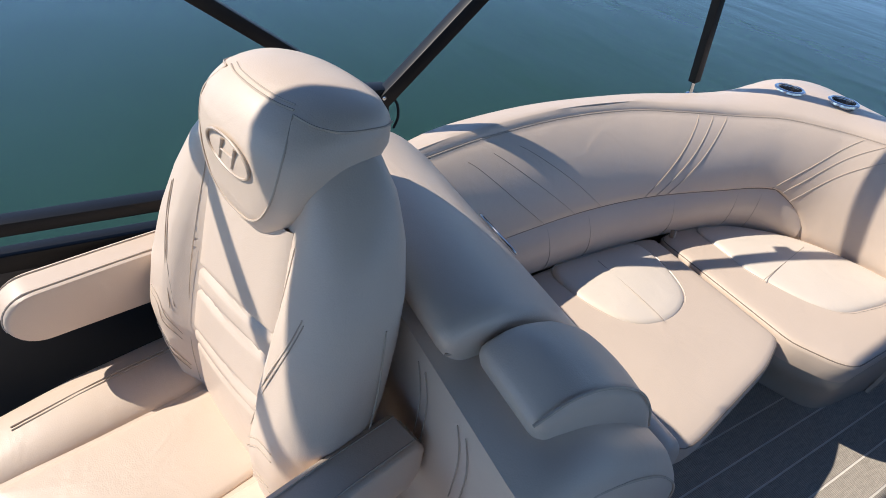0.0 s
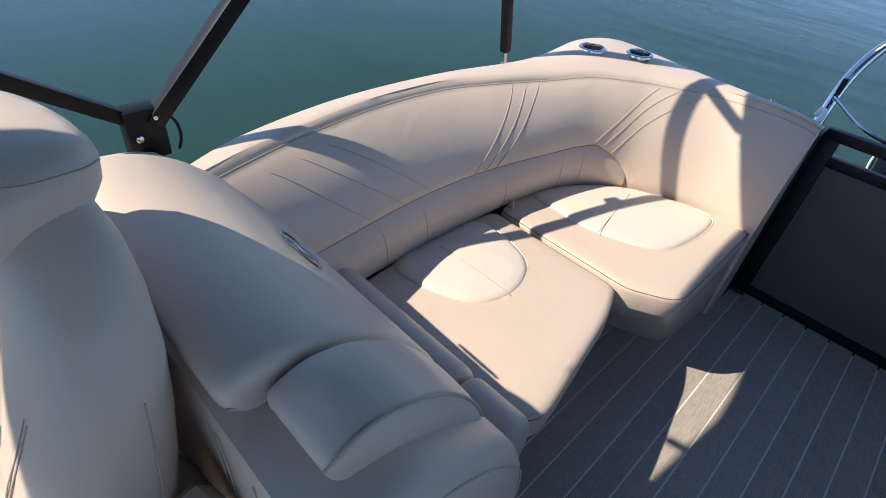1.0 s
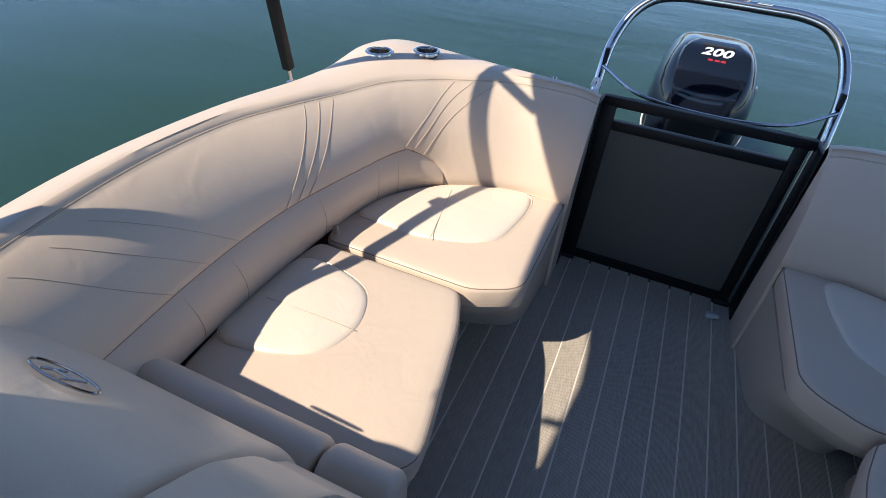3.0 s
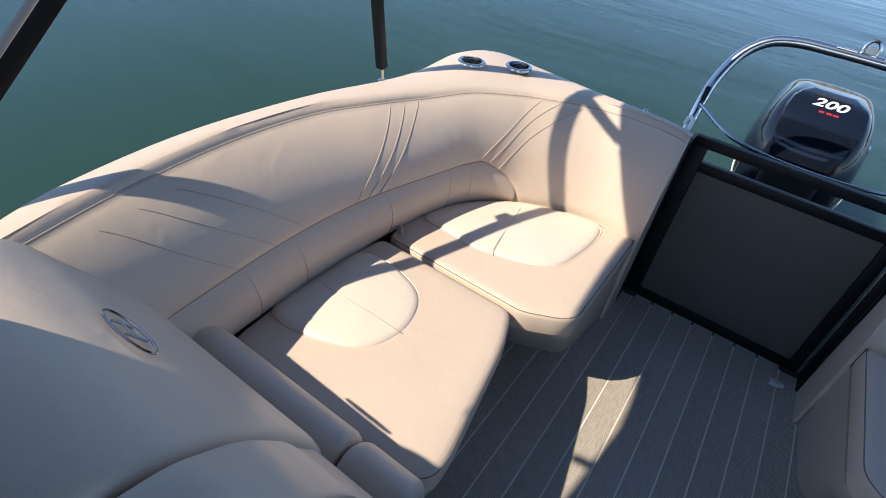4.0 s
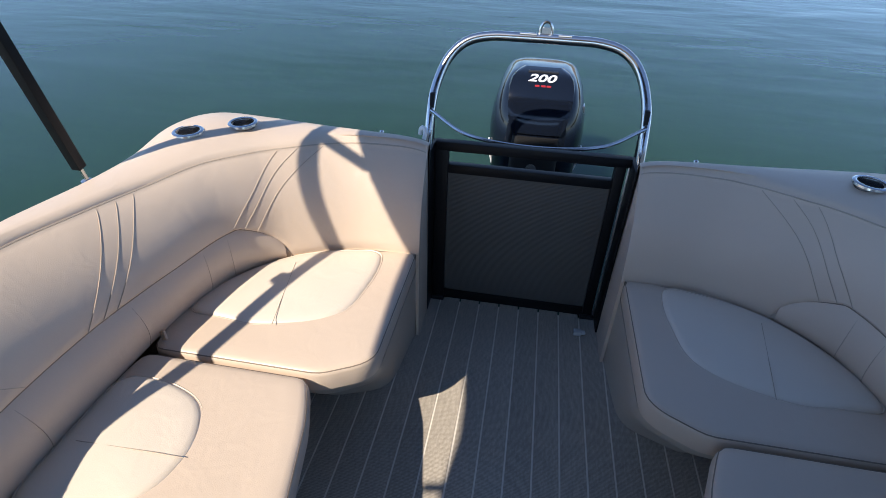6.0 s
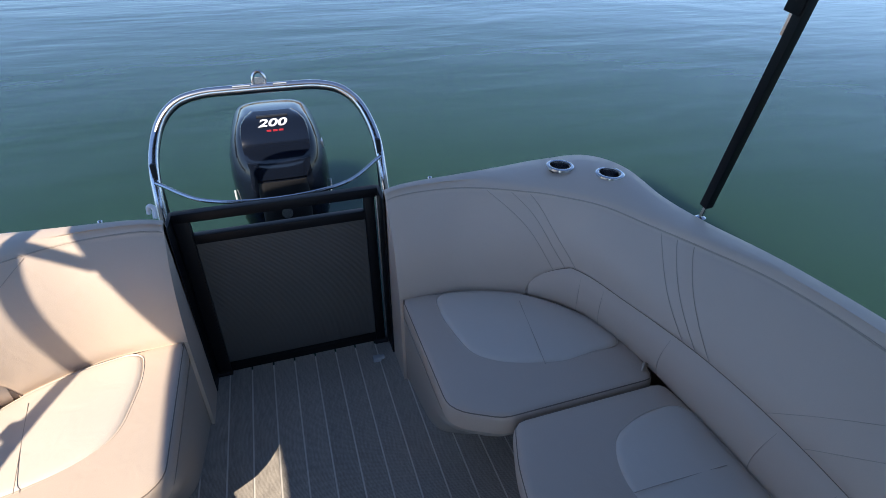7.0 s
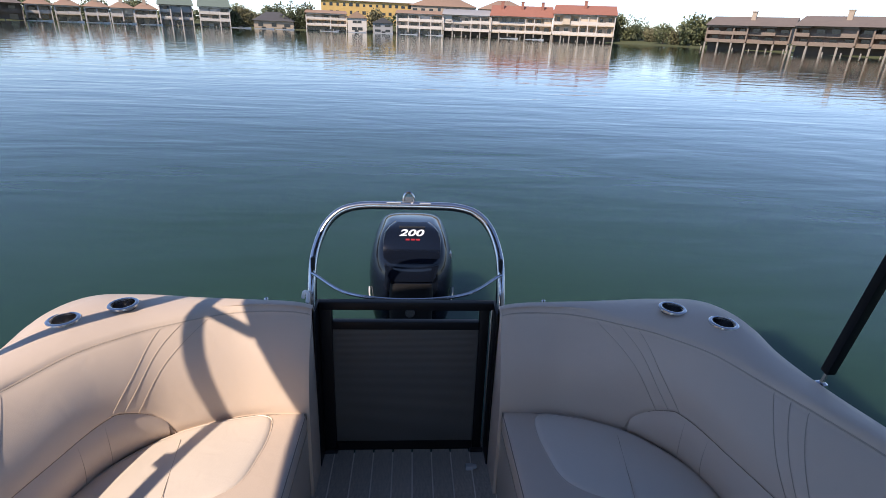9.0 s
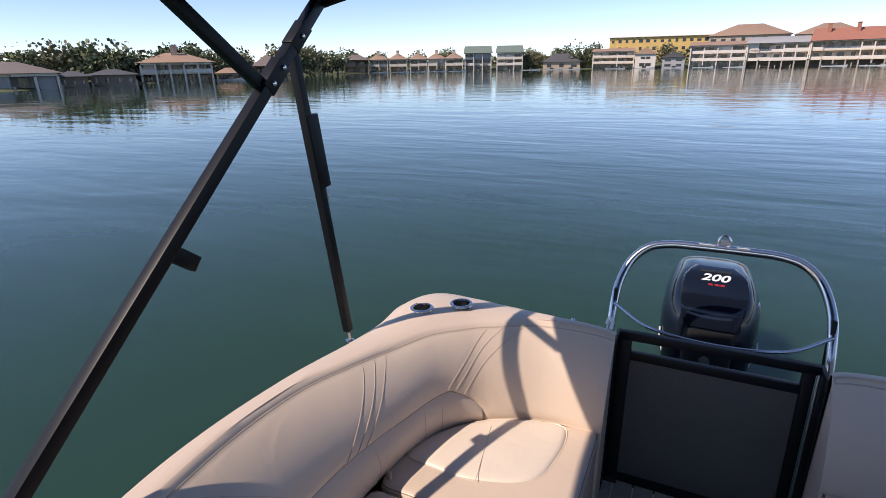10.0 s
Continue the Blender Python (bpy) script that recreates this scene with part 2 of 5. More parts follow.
def beam(a, b, w, h, side=(1, 0, 0), bevel=0.004):
    """A square tube from a to b; w along side, h across."""
    a, b = Vector(a), Vector(b)
    d = (b - a).normalized()
    s = Vector(side)
    s = (s - d * s.dot(d)).normalized()
    u = d.cross(s)
    bm = bmesh.new()
    rows = []
    for p in (a, b):
        rows.append([p + s * x * w / 2 + u * y * h / 2 for x, y in ((-1, -1), (1, -1), (1, 1), (-1, 1))])
    grid(bm, rows, closed=True, cap=True)
    if bevel:
        bmesh.ops.bevel(bm, geom=bm.edges[:], offset=bevel, segments=2, affect="EDGES", profile=0.6)
    return tidy(bm)


def box(x0, x1, y0, y1, z0, z1, bevel=0.006, segments=2):
    bm = bmesh.new()
    grid(bm, [[(x0, y0, z), (x1, y0, z), (x1, y1, z), (x0, y1, z)] for z in (z0, z1)], closed=True, cap=True)
    if bevel:
        bmesh.ops.bevel(bm, geom=bm.edges[:], offset=bevel, segments=segments, affect="EDGES", profile=0.6)
    return tidy(bm)


def disc_ring(centre, axis, profile, n=28, cap=True):
    """A turned shape: (radius, height) pairs about an axis."""
    c, ax = Vector(centre), Vector(axis).normalized()
    u = ax.orthogonal().normalized()
    v = ax.cross(u)
    bm = bmesh.new()
    rows = [[c + ax * h + r * (math.cos(a) * u + math.sin(a) * v) for a in (2 * math.pi * k / n for k in range(n))] for r, h in profile]
    vs = grid(bm, rows, closed=True)
    if cap:
        bm.faces.new(vs[-1])
    return tidy(bm)


def inset_ring(ring, d):
    """A flat closed ring moved inwards by d (ring runs either way round)."""
    n = len(ring)
    area = sum(ring[i].x * ring[(i + 1) % n].y - ring[(i + 1) % n].x * ring[i].y for i in range(n))
    sgn = 1 if area > 0 else -1
    out = []
    for i in range(n):
        t = (ring[(i + 1) % n] - ring[i - 1]).normalized()
        out.append(ring[i] + sgn * d * Vector((-t.y, t.x, 0)))
    return out


def rounded(points, radius, n=96):
    """A closed outline with rounded corners, evenly divided."""
    p = [Vector((q[0], q[1], 0)) for q in points]
    k = len(p)
    dense = []
    for i in range(k):
        a, b, c = p[i - 1], p[i], p[(i + 1) % k]
        r1 = min(radius, 0.45 * (b - a).length)
        r2 = min(radius, 0.45 * (c - b).length)
        s, e = b + (a - b).normalized() * r1, b + (c - b).normalized() * r2
        for j in range(7):
            t = j / 6
            dense.append(s * (1 - t) ** 2 + b * 2 * t * (1 - t) + e * t * t)
    dense.append(dense[0].copy())
    d = [0.0]
    for a, b in zip(dense, dense[1:]):
        d.append(d[-1] + (b - a).length)
    res, j = [], 0
    for i in range(n):
        s = d[-1] * i / n
        while j < len(d) - 2 and d[j + 1] < s:
            j += 1
        res.append(dense[j].lerp(dense[j + 1], (s - d[j]) / max(d[j + 1] - d[j], 1e-9)))
    return res


def cushion(points, z0, z1, radius=0.03, edge=0.03, crown=0.012, under=0.012, n=96):
    """An upholstered pad: outline, rounded rim, a little crowned on top, its skin drawn in under the edge."""
    ring = rounded(points, radius, n)
    bm = bmesh.new()
    rows = []
    for d, z in ((under + 0.01, z0), (under * 0.4, z0 + 0.012), (0.0, z0 + (z1 - z0) * 0.45), (0.001, z1 - edge * 0.9), (edge * 0.14, z1 - edge * 0.45),
                 (edge * 0.5, z1 - edge * 0.13), (edge, z1)):
        rows.append([q + Vector((0, 0, z)) for q in inset_ring(ring, d)])
    c = sum(ring, Vector()) / len(ring)
    top = inset_ring(ring, edge)
    for f in (0.88, 0.7, 0.45, 0.2):
        zz = z1 + crown * (1 - f * f)
        rows.append([Vector((c.x + (q.x - c.x) * f, c.y + (q.y - c.y) * f, zz)) for q in top])
    vs = grid(bm, rows, closed=True)
    bm.faces.new(vs[-1])
    bm.faces.new(list(reversed(vs[0])))
    return tidy(bm)


def rim_line(points, z, d, radius_corner=0.03, r=0.0022, n=96):
    """A welt that follows a cushion's rim."""
    ring = [q + Vector((0, 0, z)) for q in inset_ring(rounded(points, radius_corner, n), d)]
    return tube(ring + [ring[0], ring[1]], r, 5, cap=False)


def stitched(points, r=0.0018, smooth=30):
    return tube(points, r, 5, smooth)


# ---- lake and far bank ----
def lake():
    bm = bmesh.new()
    grid(bm, [[(-3000, y, 0), (-300, y, 0), (300, y, 0), (3000, y, 0)] for y in (-3000, -300, 300, 3000)])
    tidy(bm)
    return solo("water", bm, LAKE, (0, 0, WATER_Z), "calm green-blue lake water with soft ripples", "water", kind="structure",
                frame_of=Matrix.Translation((0, 0, 0)))


def shore_spot(bearing, dist):
    """A place on the far bank: bearing in degrees to the left of the boat's stern line."""
    return Vector((-math.sin(radians(bearing)) * dist, math.cos(radians(bearing)) * dist, WATER_Z))


lake()

# ---- the boat: deck ----
FLOOR_Y0, FLOOR_Y1 = -3.9, 0.06
floor = solo("floor", box(-1.30, 1.30, FLOOR_Y0, FLOOR_Y1, -0.09, -0.0012, 0.01), STRIPE, (0, -1.9, -0.09),
             "boat deck floor covered in grey-brown woven vinyl planks", "floor", kind="structure")
PITCH = 0.0873
plank_mesh = None
for k in range(-14, 15):
    bm = box(-(PITCH - 0.006) / 2, (PITCH - 0.006) / 2, FLOOR_Y0 + 0.01, FLOOR_Y1 - 0.005, -0.0015, 0.0, 0.0004, 1)
    if plank_mesh is None:
        plank_mesh = mesh_of("floor_plank", bm, WOVEN, (0, 0, 0), 30)
    else:
        bm.free()
    ob = new("floor_plank", plank_mesh)
    ob.parent = floor
    ob.location = Vector((-0.012 + PITCH * k, 1.9, 0.09 + 0.0))

# pontoons under the deck
for s in (-1, 1):
    SIDE = s
    solo("pontoon", tube([(0.9, -4.6, -0.42), (0.9, -4.3, -0.36), (0.9, -3.9, -0.34), (0.9, 0.0, -0.34), (0.9, 0.28, -0.36)], 0.25, 24), ALU,
         (0.9, -2, -0.59), "round aluminium pontoon float under the deck", "pontoon", "pontoons of the boat")
SIDE = 1

# ---- stern bench, one on each side ----
OUTER = [(.366, -.085, .785), (.70, -.072, .792), (1.01, -.046, .80), (1.195, -.095, .803), (1.282, -.27, .803), (1.270, -.48, .797), (1.285, -.66, .792),
         (1.322, -.97, .796), (1.328, -1.37, .796), (1.278, -1.69, .792), (1.215, -1.84, .788)]
SEAM = [(.366, -.135, .783), (.64, -.155, .787), (.86, -.285, .795), (.955, -.375, .80), (1.04, -.485, .803), (1.11, -.64, .797), (1.168, -.82, .802),
        (1.222, -1.03, .806), (1.228, -1.30, .807), (1.183, -1.60, .807), (1.120, -1.835, .807)]
FOOT = [(.366, -.275, .40), (.60, -.285, .40), (.80, -.37, .40), (.90, -.455, .40), (.968, -.56, .40), (1.008, -.70, .40), (1.026, -.85, .40),
        (1.034, -1.05, .40), (1.034, -1.30, .40), (1.015, -1.60, .40), (1.0, -1.835, .40)]
N_BENCH = 72
CUPS = [(1.138, -0.349, 0.838), (1.008, -0.225, 0.836)]


def bench_rails():
    """The three guiding lines of the bench, at matching steps."""
    o, s, f = [], [], []
    for i in range(N_BENCH):
        u = i / (N_BENCH - 1) * 10
        for src, dst in ((OUTER, o), (SEAM, s), (FOOT, f)):
            j = min(int(u), 9)
            t = u - j
            p = [Vector(src[min(max(j + q, 0), 10)]) for q in (-1, 0, 1, 2)]
            dst.append(0.5 * ((2 * p[1]) + (p[2] - p[0]) * t + (2 * p[0] - 5 * p[1] + 4 * p[2] - p[3]) * t * t + (3 * p[1] - p[0] - 3 * p[2] + p[3]) * t ** 3))
        if i < 4:
            for dst in (o, s):
                dst[-1].z -= 0.016 * (1 - i / 4) ** 2.4
    return o, s, f


RAIL_O, RAIL_S, RAIL_F = bench_rails()


def face_point(i, v, out=0.0):
    """A point on the backrest's face at step i (may be broken), v = 0 at the seam and 1 at the seat; out: proud of the face."""
    i = min(max(i, 0), N_BENCH - 1.001)
    k = int(i)
    s = RAIL_S[k].lerp(RAIL_S[k + 1], i - k)
    f = RAIL_F[k].lerp(RAIL_F[k + 1], i - k)
    inward = Vector((f.x - s.x, f.y - s.y, 0))
    inward = inward.normalized() if inward.length > 1e-6 else Vector((-1, 0, 0))
    ease = min(max((i - 13) / 25, 0.0), 1.0)
    depth = 0.035 + 0.045 * ease * ease * (3 - 2 * ease)
    bulge = depth * math.sin(math.pi * min(max(v, 0.0), 1.0) ** 0.75) + out
    p = s.lerp(f, v)
    return p + inward * bulge


def coaming_mesh():
    bm = bmesh.new()
    rows = []
    for i, (o, s, f) in enumerate(zip(RAIL_O, RAIL_S, RAIL_F)):
        crown = 0.036 * math.exp(-((i - 24) / 9) ** 2)
        outw = Vector((o.x - s.x, o.y - s.y, 0)).normalized()
        w = (o - s).length
        rows.append([Vector((o.x, o.y, 0.0)) - outw * 0.01, Vector((o.x, o.y, 0.35)), o + Vector((0, 0, -0.06)) + outw * 0.004, o + Vector((0, 0, -0.022)), o - outw * 0.008 + Vector((0, 0, -0.006)),
                     o - outw * 0.026 + Vector((0, 0, 0.001)), o.lerp(s, 0.22) + Vector((0, 0, 0.005 + crown * 0.85)), o.lerp(s, 0.42) + Vector((0, 0, 0.006 + crown)), o.lerp(s, 0.62) + Vector((0, 0, 0.006 + crown * 0.8)), o.lerp(s, 0.8) + Vector((0, 0, 0.004 + crown * 0.35)),
                     s + outw * 0.022 + Vector((0, 0, 0.000)), s + outw * 0.007 + Vector((0, 0, -0.009)), s + outw * 0.001 + Vector((0, 0, -0.021))])
    grid(bm, rows, closed=True, cap=True)
    tidy(bm)
    for x, y, z in CUPS:
        bore(bm, (x, y, z), 0.0385, 0.085)
    return bm


def bore(bm, centre, radius, deep):
    """Cut a round well straight down into a closed mesh."""
    made = []
    drill = disc_ring(Vector(centre) + Vector((0, 0, 0.05)), (0.02, -0.03, 1), [(radius, 0.0), (radius, -0.05 - deep)], 32, cap=False)
    drill.verts.ensure_lookup_table()
    drill.faces.new([drill.verts[k] for k in range(31, -1, -1)])
    drill.faces.new([drill.verts[k] for k in range(32, 64)])
    tidy(drill)
    for nm, src in (("solid", bm), ("drill", drill)):
        me = bpy.data.meshes.new(nm)
        src.to_mesh(me)
        made.append(new(nm, me))
    mod = made[0].modifiers.new("cut", "BOOLEAN")
    mod.object, mod.operation, mod.solver = made[1], "DIFFERENCE", "EXACT"
    bpy.context.view_layer.update()
    res = bpy.data.meshes.new_from_object(made[0].evaluated_get(bpy.context.evaluated_depsgraph_get()))
    bm.clear()
    bm.from_mesh(res)
    drill.free()
    for o in made:
        bpy.data.objects.remove(o)


def lumbar_top(i):
    """Where the lumbar roll begins on the backrest's face; it sinks away into the corner."""
    a = min(max((i - 15.5) / 9, 0.0), 1.0)
    return 0.57 + (1 - math.sqrt(a)) * 0.40


def lumbar_mesh(i0, i1):
    """The soft roll along the foot of the backrest, set back under its lip."""
    bm = bmesh.new()
    rows = []
    n = int((i1 - i0) * 1.2)
    for k in range(n + 1):
        i = i0 + (i1 - i0) * k / n
        top = lumbar_top(i) - 0.012
        full = (1 - top) / 0.43
        row = []
        for q in range(11):
            w = q / 10
            row.append(face_point(i, top + (1.0 - top) * w, full * (-0.020 + 0.038 * math.sin(math.pi * (0.85 * w + 0.02)) ** 0.8)))
        rows.append(row)
    grid(bm, rows)
    return tidy(bm)


def backrest_mesh():
    bm = bmesh.new()
    rows = []
    for i in range(N_BENCH):
        inw = Vector((RAIL_F[i].x - RAIL_S[i].x, RAIL_F[i].y - RAIL_S[i].y, 0)).normalized()
        top = RAIL_S[i] + Vector((0, 0, -0.021))
        low = lumbar_top(i) if i > 15 else 1.0
        steps = [low * (k / 24) ** 1.7 for k in range(2, 24)]
        rows.append([top - inw * 0.004, top + inw * 0.004 + Vector((0, 0, 0.002))] + [face_point(i, v) + Vector((0, 0, -0.02 * (1 - v))) for v in steps]
                    + [face_point(i, low, -0.006), face_point(i, min(low + 0.02, 1.0), -0.03 * (1 - low) / 0.5), face_point(i, 1.0, -0.03 * (1 - low) / 0.5)])
    grid(bm, rows)
    return tidy(bm)


def end_panel(i, x_or_y):
    """The closing panel at one end of the bench's shell."""
    bm = bmesh.new()
    o, s, f = RAIL_O[i], RAIL_S[i], RAIL_F[i]
    pts = [Vector((o.x, o.y, 0)), o + Vector((0, 0, -0.03)), o.lerp(s, 0.2) + Vector((0, 0, 0.002)), o.lerp(s, 0.7) + Vector((0, 0, 0.004)), s + Vector((0, 0, -0.012))]
    pts += [face_point(i, v) + Vector((0, 0, -0.02 * (1 - v))) for v in (0.03, 0.08, 0.15, 0.25, 0.38, 0.5, 0.62, 0.75, 0.88, 1.0)]
    pts += [Vector((f.x, f.y, 0.0))]
    d = Vector((0.004, 0, 0)) if x_or_y == "x" else Vector((0, -0.004, 0))
    a = [bm.verts.new(p) for p in pts]
    b = [bm.verts.new(p + d * 3) for p in pts]
    bm.faces.new(a)
    bm.faces.new(list(reversed(b)))
    for k in range(len(pts)):
        j = (k + 1) % len(pts)
        bm.faces.new((a[k], b[k], b[j], a[j]))
    bmesh.ops.bevel(bm, geom=[e for e in bm.edges if e.verts[0].co.z > .3 and e.verts[1].co.z > .3], offset=0.003, segments=2, affect="EDGES")
    return tidy(bm)


AFT_SEAT = [(.374, -.262), (.372, -.80), (.405, -.845), (.515, -.905), (1.02, -.905), (1.04, -.80), (1.00, -.60), (.92, -.465), (.82, -.378), (.69, -.312), (.50, -.268)]
AFT_INSERT = [(.495, -.280), (.478, -.42), (.510, -.64), (.60, -.715), (.78, -.766), (.90, -.748), (1.01, -.745), (1.0, -.66), (.96, -.56), (.88, -.45), (.79, -.372), (.67, -.318)]
FORE_SEAT = [(.535, -.917), (.485, -1.05), (.412, -1.42), (.412, -1.475), (.455, -1.52), (1.02, -1.52), (1.045, -1.3), (1.045, -1.0), (1.03, -.917)]
FORE_INSERT = [(1.03, -1.010), (.885, -1.010), (.755, -1.06), (.703, -1.19), (.735, -1.325), (.87, -1.39), (1.03, -1.405)]


def bench(side):
    global SIDE
    SIDE = side
    lit = "sunlit" if side < 0 else "shaded"
    b = thing("stern_bench", (0.95, -0.9, 0.0), f"{lit} cream vinyl corner bench built against the boat's stern rail", "bench", "stern benches")
    co = part("coaming", coaming_mesh(), VINYL, b, "padded cream vinyl top rail")
    part("end_panel", end_panel(0, "x"), VINYL, b)
    part("end_panel", end_panel(N_BENCH - 1, "y"), VINYL, b)
    bk = part("backrest", backrest_mesh(), VINYL, b)
    # seam under the top rail, with its stitches
    part("welt_or_crease", tube([s + Vector((0, 0, -0.0185)) for s in RAIL_S], 0.003, 6, 140), THREAD, bk, "dark brown seam")
    # decorative stitched pleats: three aft, three at the turn, three by the forward end
    for a, c in ((14.2, 25.6), (12.0, 23.2), (9.6, 20.8), (37.0, 46.3), (39.1, 47.8), (41.2, 49.4)):
        low = lumbar_top(c) - 0.03
        vs = [low * k / 24 for k in range(25)]
        part("pleat", stitched([face_point(a + (c - a) * v / low, v, 0.0010) + Vector((0, 0, -0.02 * (1 - v))) for v in vs], 0.0011, 60), THREAD, bk)
    for k in range(3):
        run = [(66 - 2.3 * k - (5.7 + 0.5 * k) * w, 0.06 + 0.48 * w ** 1.15) for w in (q / 12 for q in range(13))]
        part("pleat", stitched([face_point(i, v, 0.0006) + Vector((0, 0, -0.02 * (1 - v))) for i, v in run], 0.0008, 40), THREAD, bk)
    lum = part("lumbar_roll", lumbar_mesh(16, 71), VINYL, b)
    # dark line in place of the shadow in the gap over the roll
    part("welt_or_crease", tube([face_point(i, lumbar_top(i) + 0.006, -0.010) for i in (17 + 54 * k / 110 for k in range(111))], 0.0032, 6), WELT_AND_CREASE, lum, "dark line for the shaded crease above the lumbar roll")
    for i in (27, 32, 45, 56, 60):
        part("seam", stitched([face_point(i - (0.6 if i > 40 else 0.2) * w, 0.57 + 0.43 * w, -0.019 + 0.038 * math.sin(math.pi * (0.85 * w + 0.02)) ** 0.8) for w in (0.0, 0.12, 0.25, 0.4, 0.55, 0.7, 0.85, 1.0)], 0.0011), VINYL_TAN, lum)
    # seat pads
    aft = part("seat", cushion(AFT_SEAT, 0.315, 0.405, 0.03, 0.022, 0.006), VINYL, b, "aft cream vinyl seat pad")
    part("seat_panel", cushion(AFT_INSERT, 0.398, 0.417, 0.07, 0.022, 0.008, 0.0), VINYL_LIGHT, aft, "paler ivory vinyl centre panel")
    part("welt_or_crease", rim_line(AFT_SEAT, 0.397, 0.006), WELT_AND_CREASE, aft)
    part("seam", stitched([(.715, -.76, .4215), (.735, -.65, .4238), (.755, -.54, .4240), (.775, -.44, .4222)], 0.0011), THREAD, aft)
    fore = part("seat", cushion(FORE_SEAT, 0.315, 0.405, 0.035, 0.026, 0.006), VINYL, b, "forward cream vinyl seat pad")
    part("seat_panel", cushion(FORE_INSERT, 0.398, 0.418, 0.07, 0.022, 0.010, 0.0), VINYL_LIGHT, fore, "paler ivory vinyl centre panel")
    part("welt_or_crease", rim_line(FORE_SEAT, 0.394, 0.006, 0.035), WELT_AND_CREASE, fore)
    part("seam", stitched([(.715, -1.222, .4195), (.78, -1.226, .4258), (.87, -1.23, .4272), (.98, -1.232, .4245)], 0.0011), THREAD, fore)
    # moulded base: overhangs at the top, drawn in at the floor
    for nm, top, low in (("base", [(.378, -.09), (.378, -.79), (.515, -.885), (1.0, -.885), (1.1, -.09)], [(.365, -.09), (.405, -.53), (.44, -.585), (.63, -.66), (1.1, -.09)]),
                         ("base", [(.56, -.93), (.44, -1.45), (.47, -1.51), (1.1, -1.51), (1.1, -.93)], [(.68, -.70), (.66, -1.45), (.68, -1.50), (1.1, -1.50), (1.1, -.70)])):
        bm = bmesh.new()
        rt, rl = rounded(top, 0.04, 60), rounded(low, 0.05, 60)
        rows = [[q + Vector((0, 0, 0.001)) for q in rl]] + [[a.lerp(c, w) + Vector((0, 0, z)) for a, c in zip(rl, rt)] for z, w in ((0.05, 0.06), (0.16, 0.42), (0.24, 0.82), (0.29, 0.98), (0.316, 1.0))]
        grid(bm, rows, closed=True, cap=True)
        part(nm, tidy(bm), SHELL, b, "moulded beige seat base")
    SIDE = 1


def cup_holder(x, y, z, side):
    global SIDE
    SIDE = side
    c = thing("cup_holder", (x, y, z), "round stainless steel cup holder set into the padded top rail", "cup holder", "cup holders")
    n = Vector((0.02, -0.03, 1))
    part("flange", disc_ring((x, y, z), n, [(0.0375, -0.004), (0.0385, 0.002), (0.042, 0.0035), (0.047, 0.003), (0.0505, 0.0005), (0.0515, -0.006)], cap=False), STEEL, c)
    part("well", disc_ring((x, y, z), n, [(0.038, 0.001), (0.0365, -0.02), (0.035, -0.060), (0.030, -0.066), (0.012, -0.067)]), STEEL_DARK, c, "deep steel well")
    SIDE = 1


for s in (-1, 1):
    bench(s)
    for cup in CUPS:
        cup_holder(*cup, s)


def seat_strap(side):
    global SIDE
    SIDE = side
    bm = beam((.992, -.876, .412), (1.002, -.866, .436), 0.024, 0.008, (1, 0.4, 0), 0.004)
    solo("seat_latch", bm, VINYL_TAN, (1.0, -.868, .42), "small beige pull tab between the seat pads", "pull tab", "pull tabs")
    SIDE = 1


seat_strap(-1), seat_strap(1)


# ---- lounge back with armrest, one on each side ahead of the benches ----
def loft(sections, n=40):
    """A closed skin over several outlines of equally many points."""
    bm = bmesh.new()
    grid(bm, sections, closed=True, cap=True)
    return tidy(bm)


def pad_along(x0, x1, profile, end=0.03, steps=10):
    """A stuffed pad lying across the boat: a y-z outline carried from x0 to x1, its rims rounded by the radius end."""
    bm = bmesh.new()
    rows = []
    stations = [(end * (1 - math.cos(a)), end * (1 - math.sin(a))) for a in (math.pi / 2 * k / 6 for k in range(7))]
    places = [(x0 + e, d) for e, d in stations]
    places += [(x0 + end + (x1 - x0 - 2 * end) * k / steps, 0.0) for k in range(1, steps)]
    places += [(x1 - e, d) for e, d in reversed(stations)]
    for x, d in places:
        ring = [Vector((y, z, 0)) for y, z in profile((x - x0) / (x1 - x0))]
        rows.append([Vector((x, q.x, q.y)) for q in inset_ring(ring, d)])
    grid(bm, rows, closed=True, cap=True)
    return tidy(bm)


def oval(points, n=32):
    """A smooth closed y-z outline."""
    return [(p.x, p.y) for p in spline([(a, b, 0) for a, b in points], n, closed=True)]


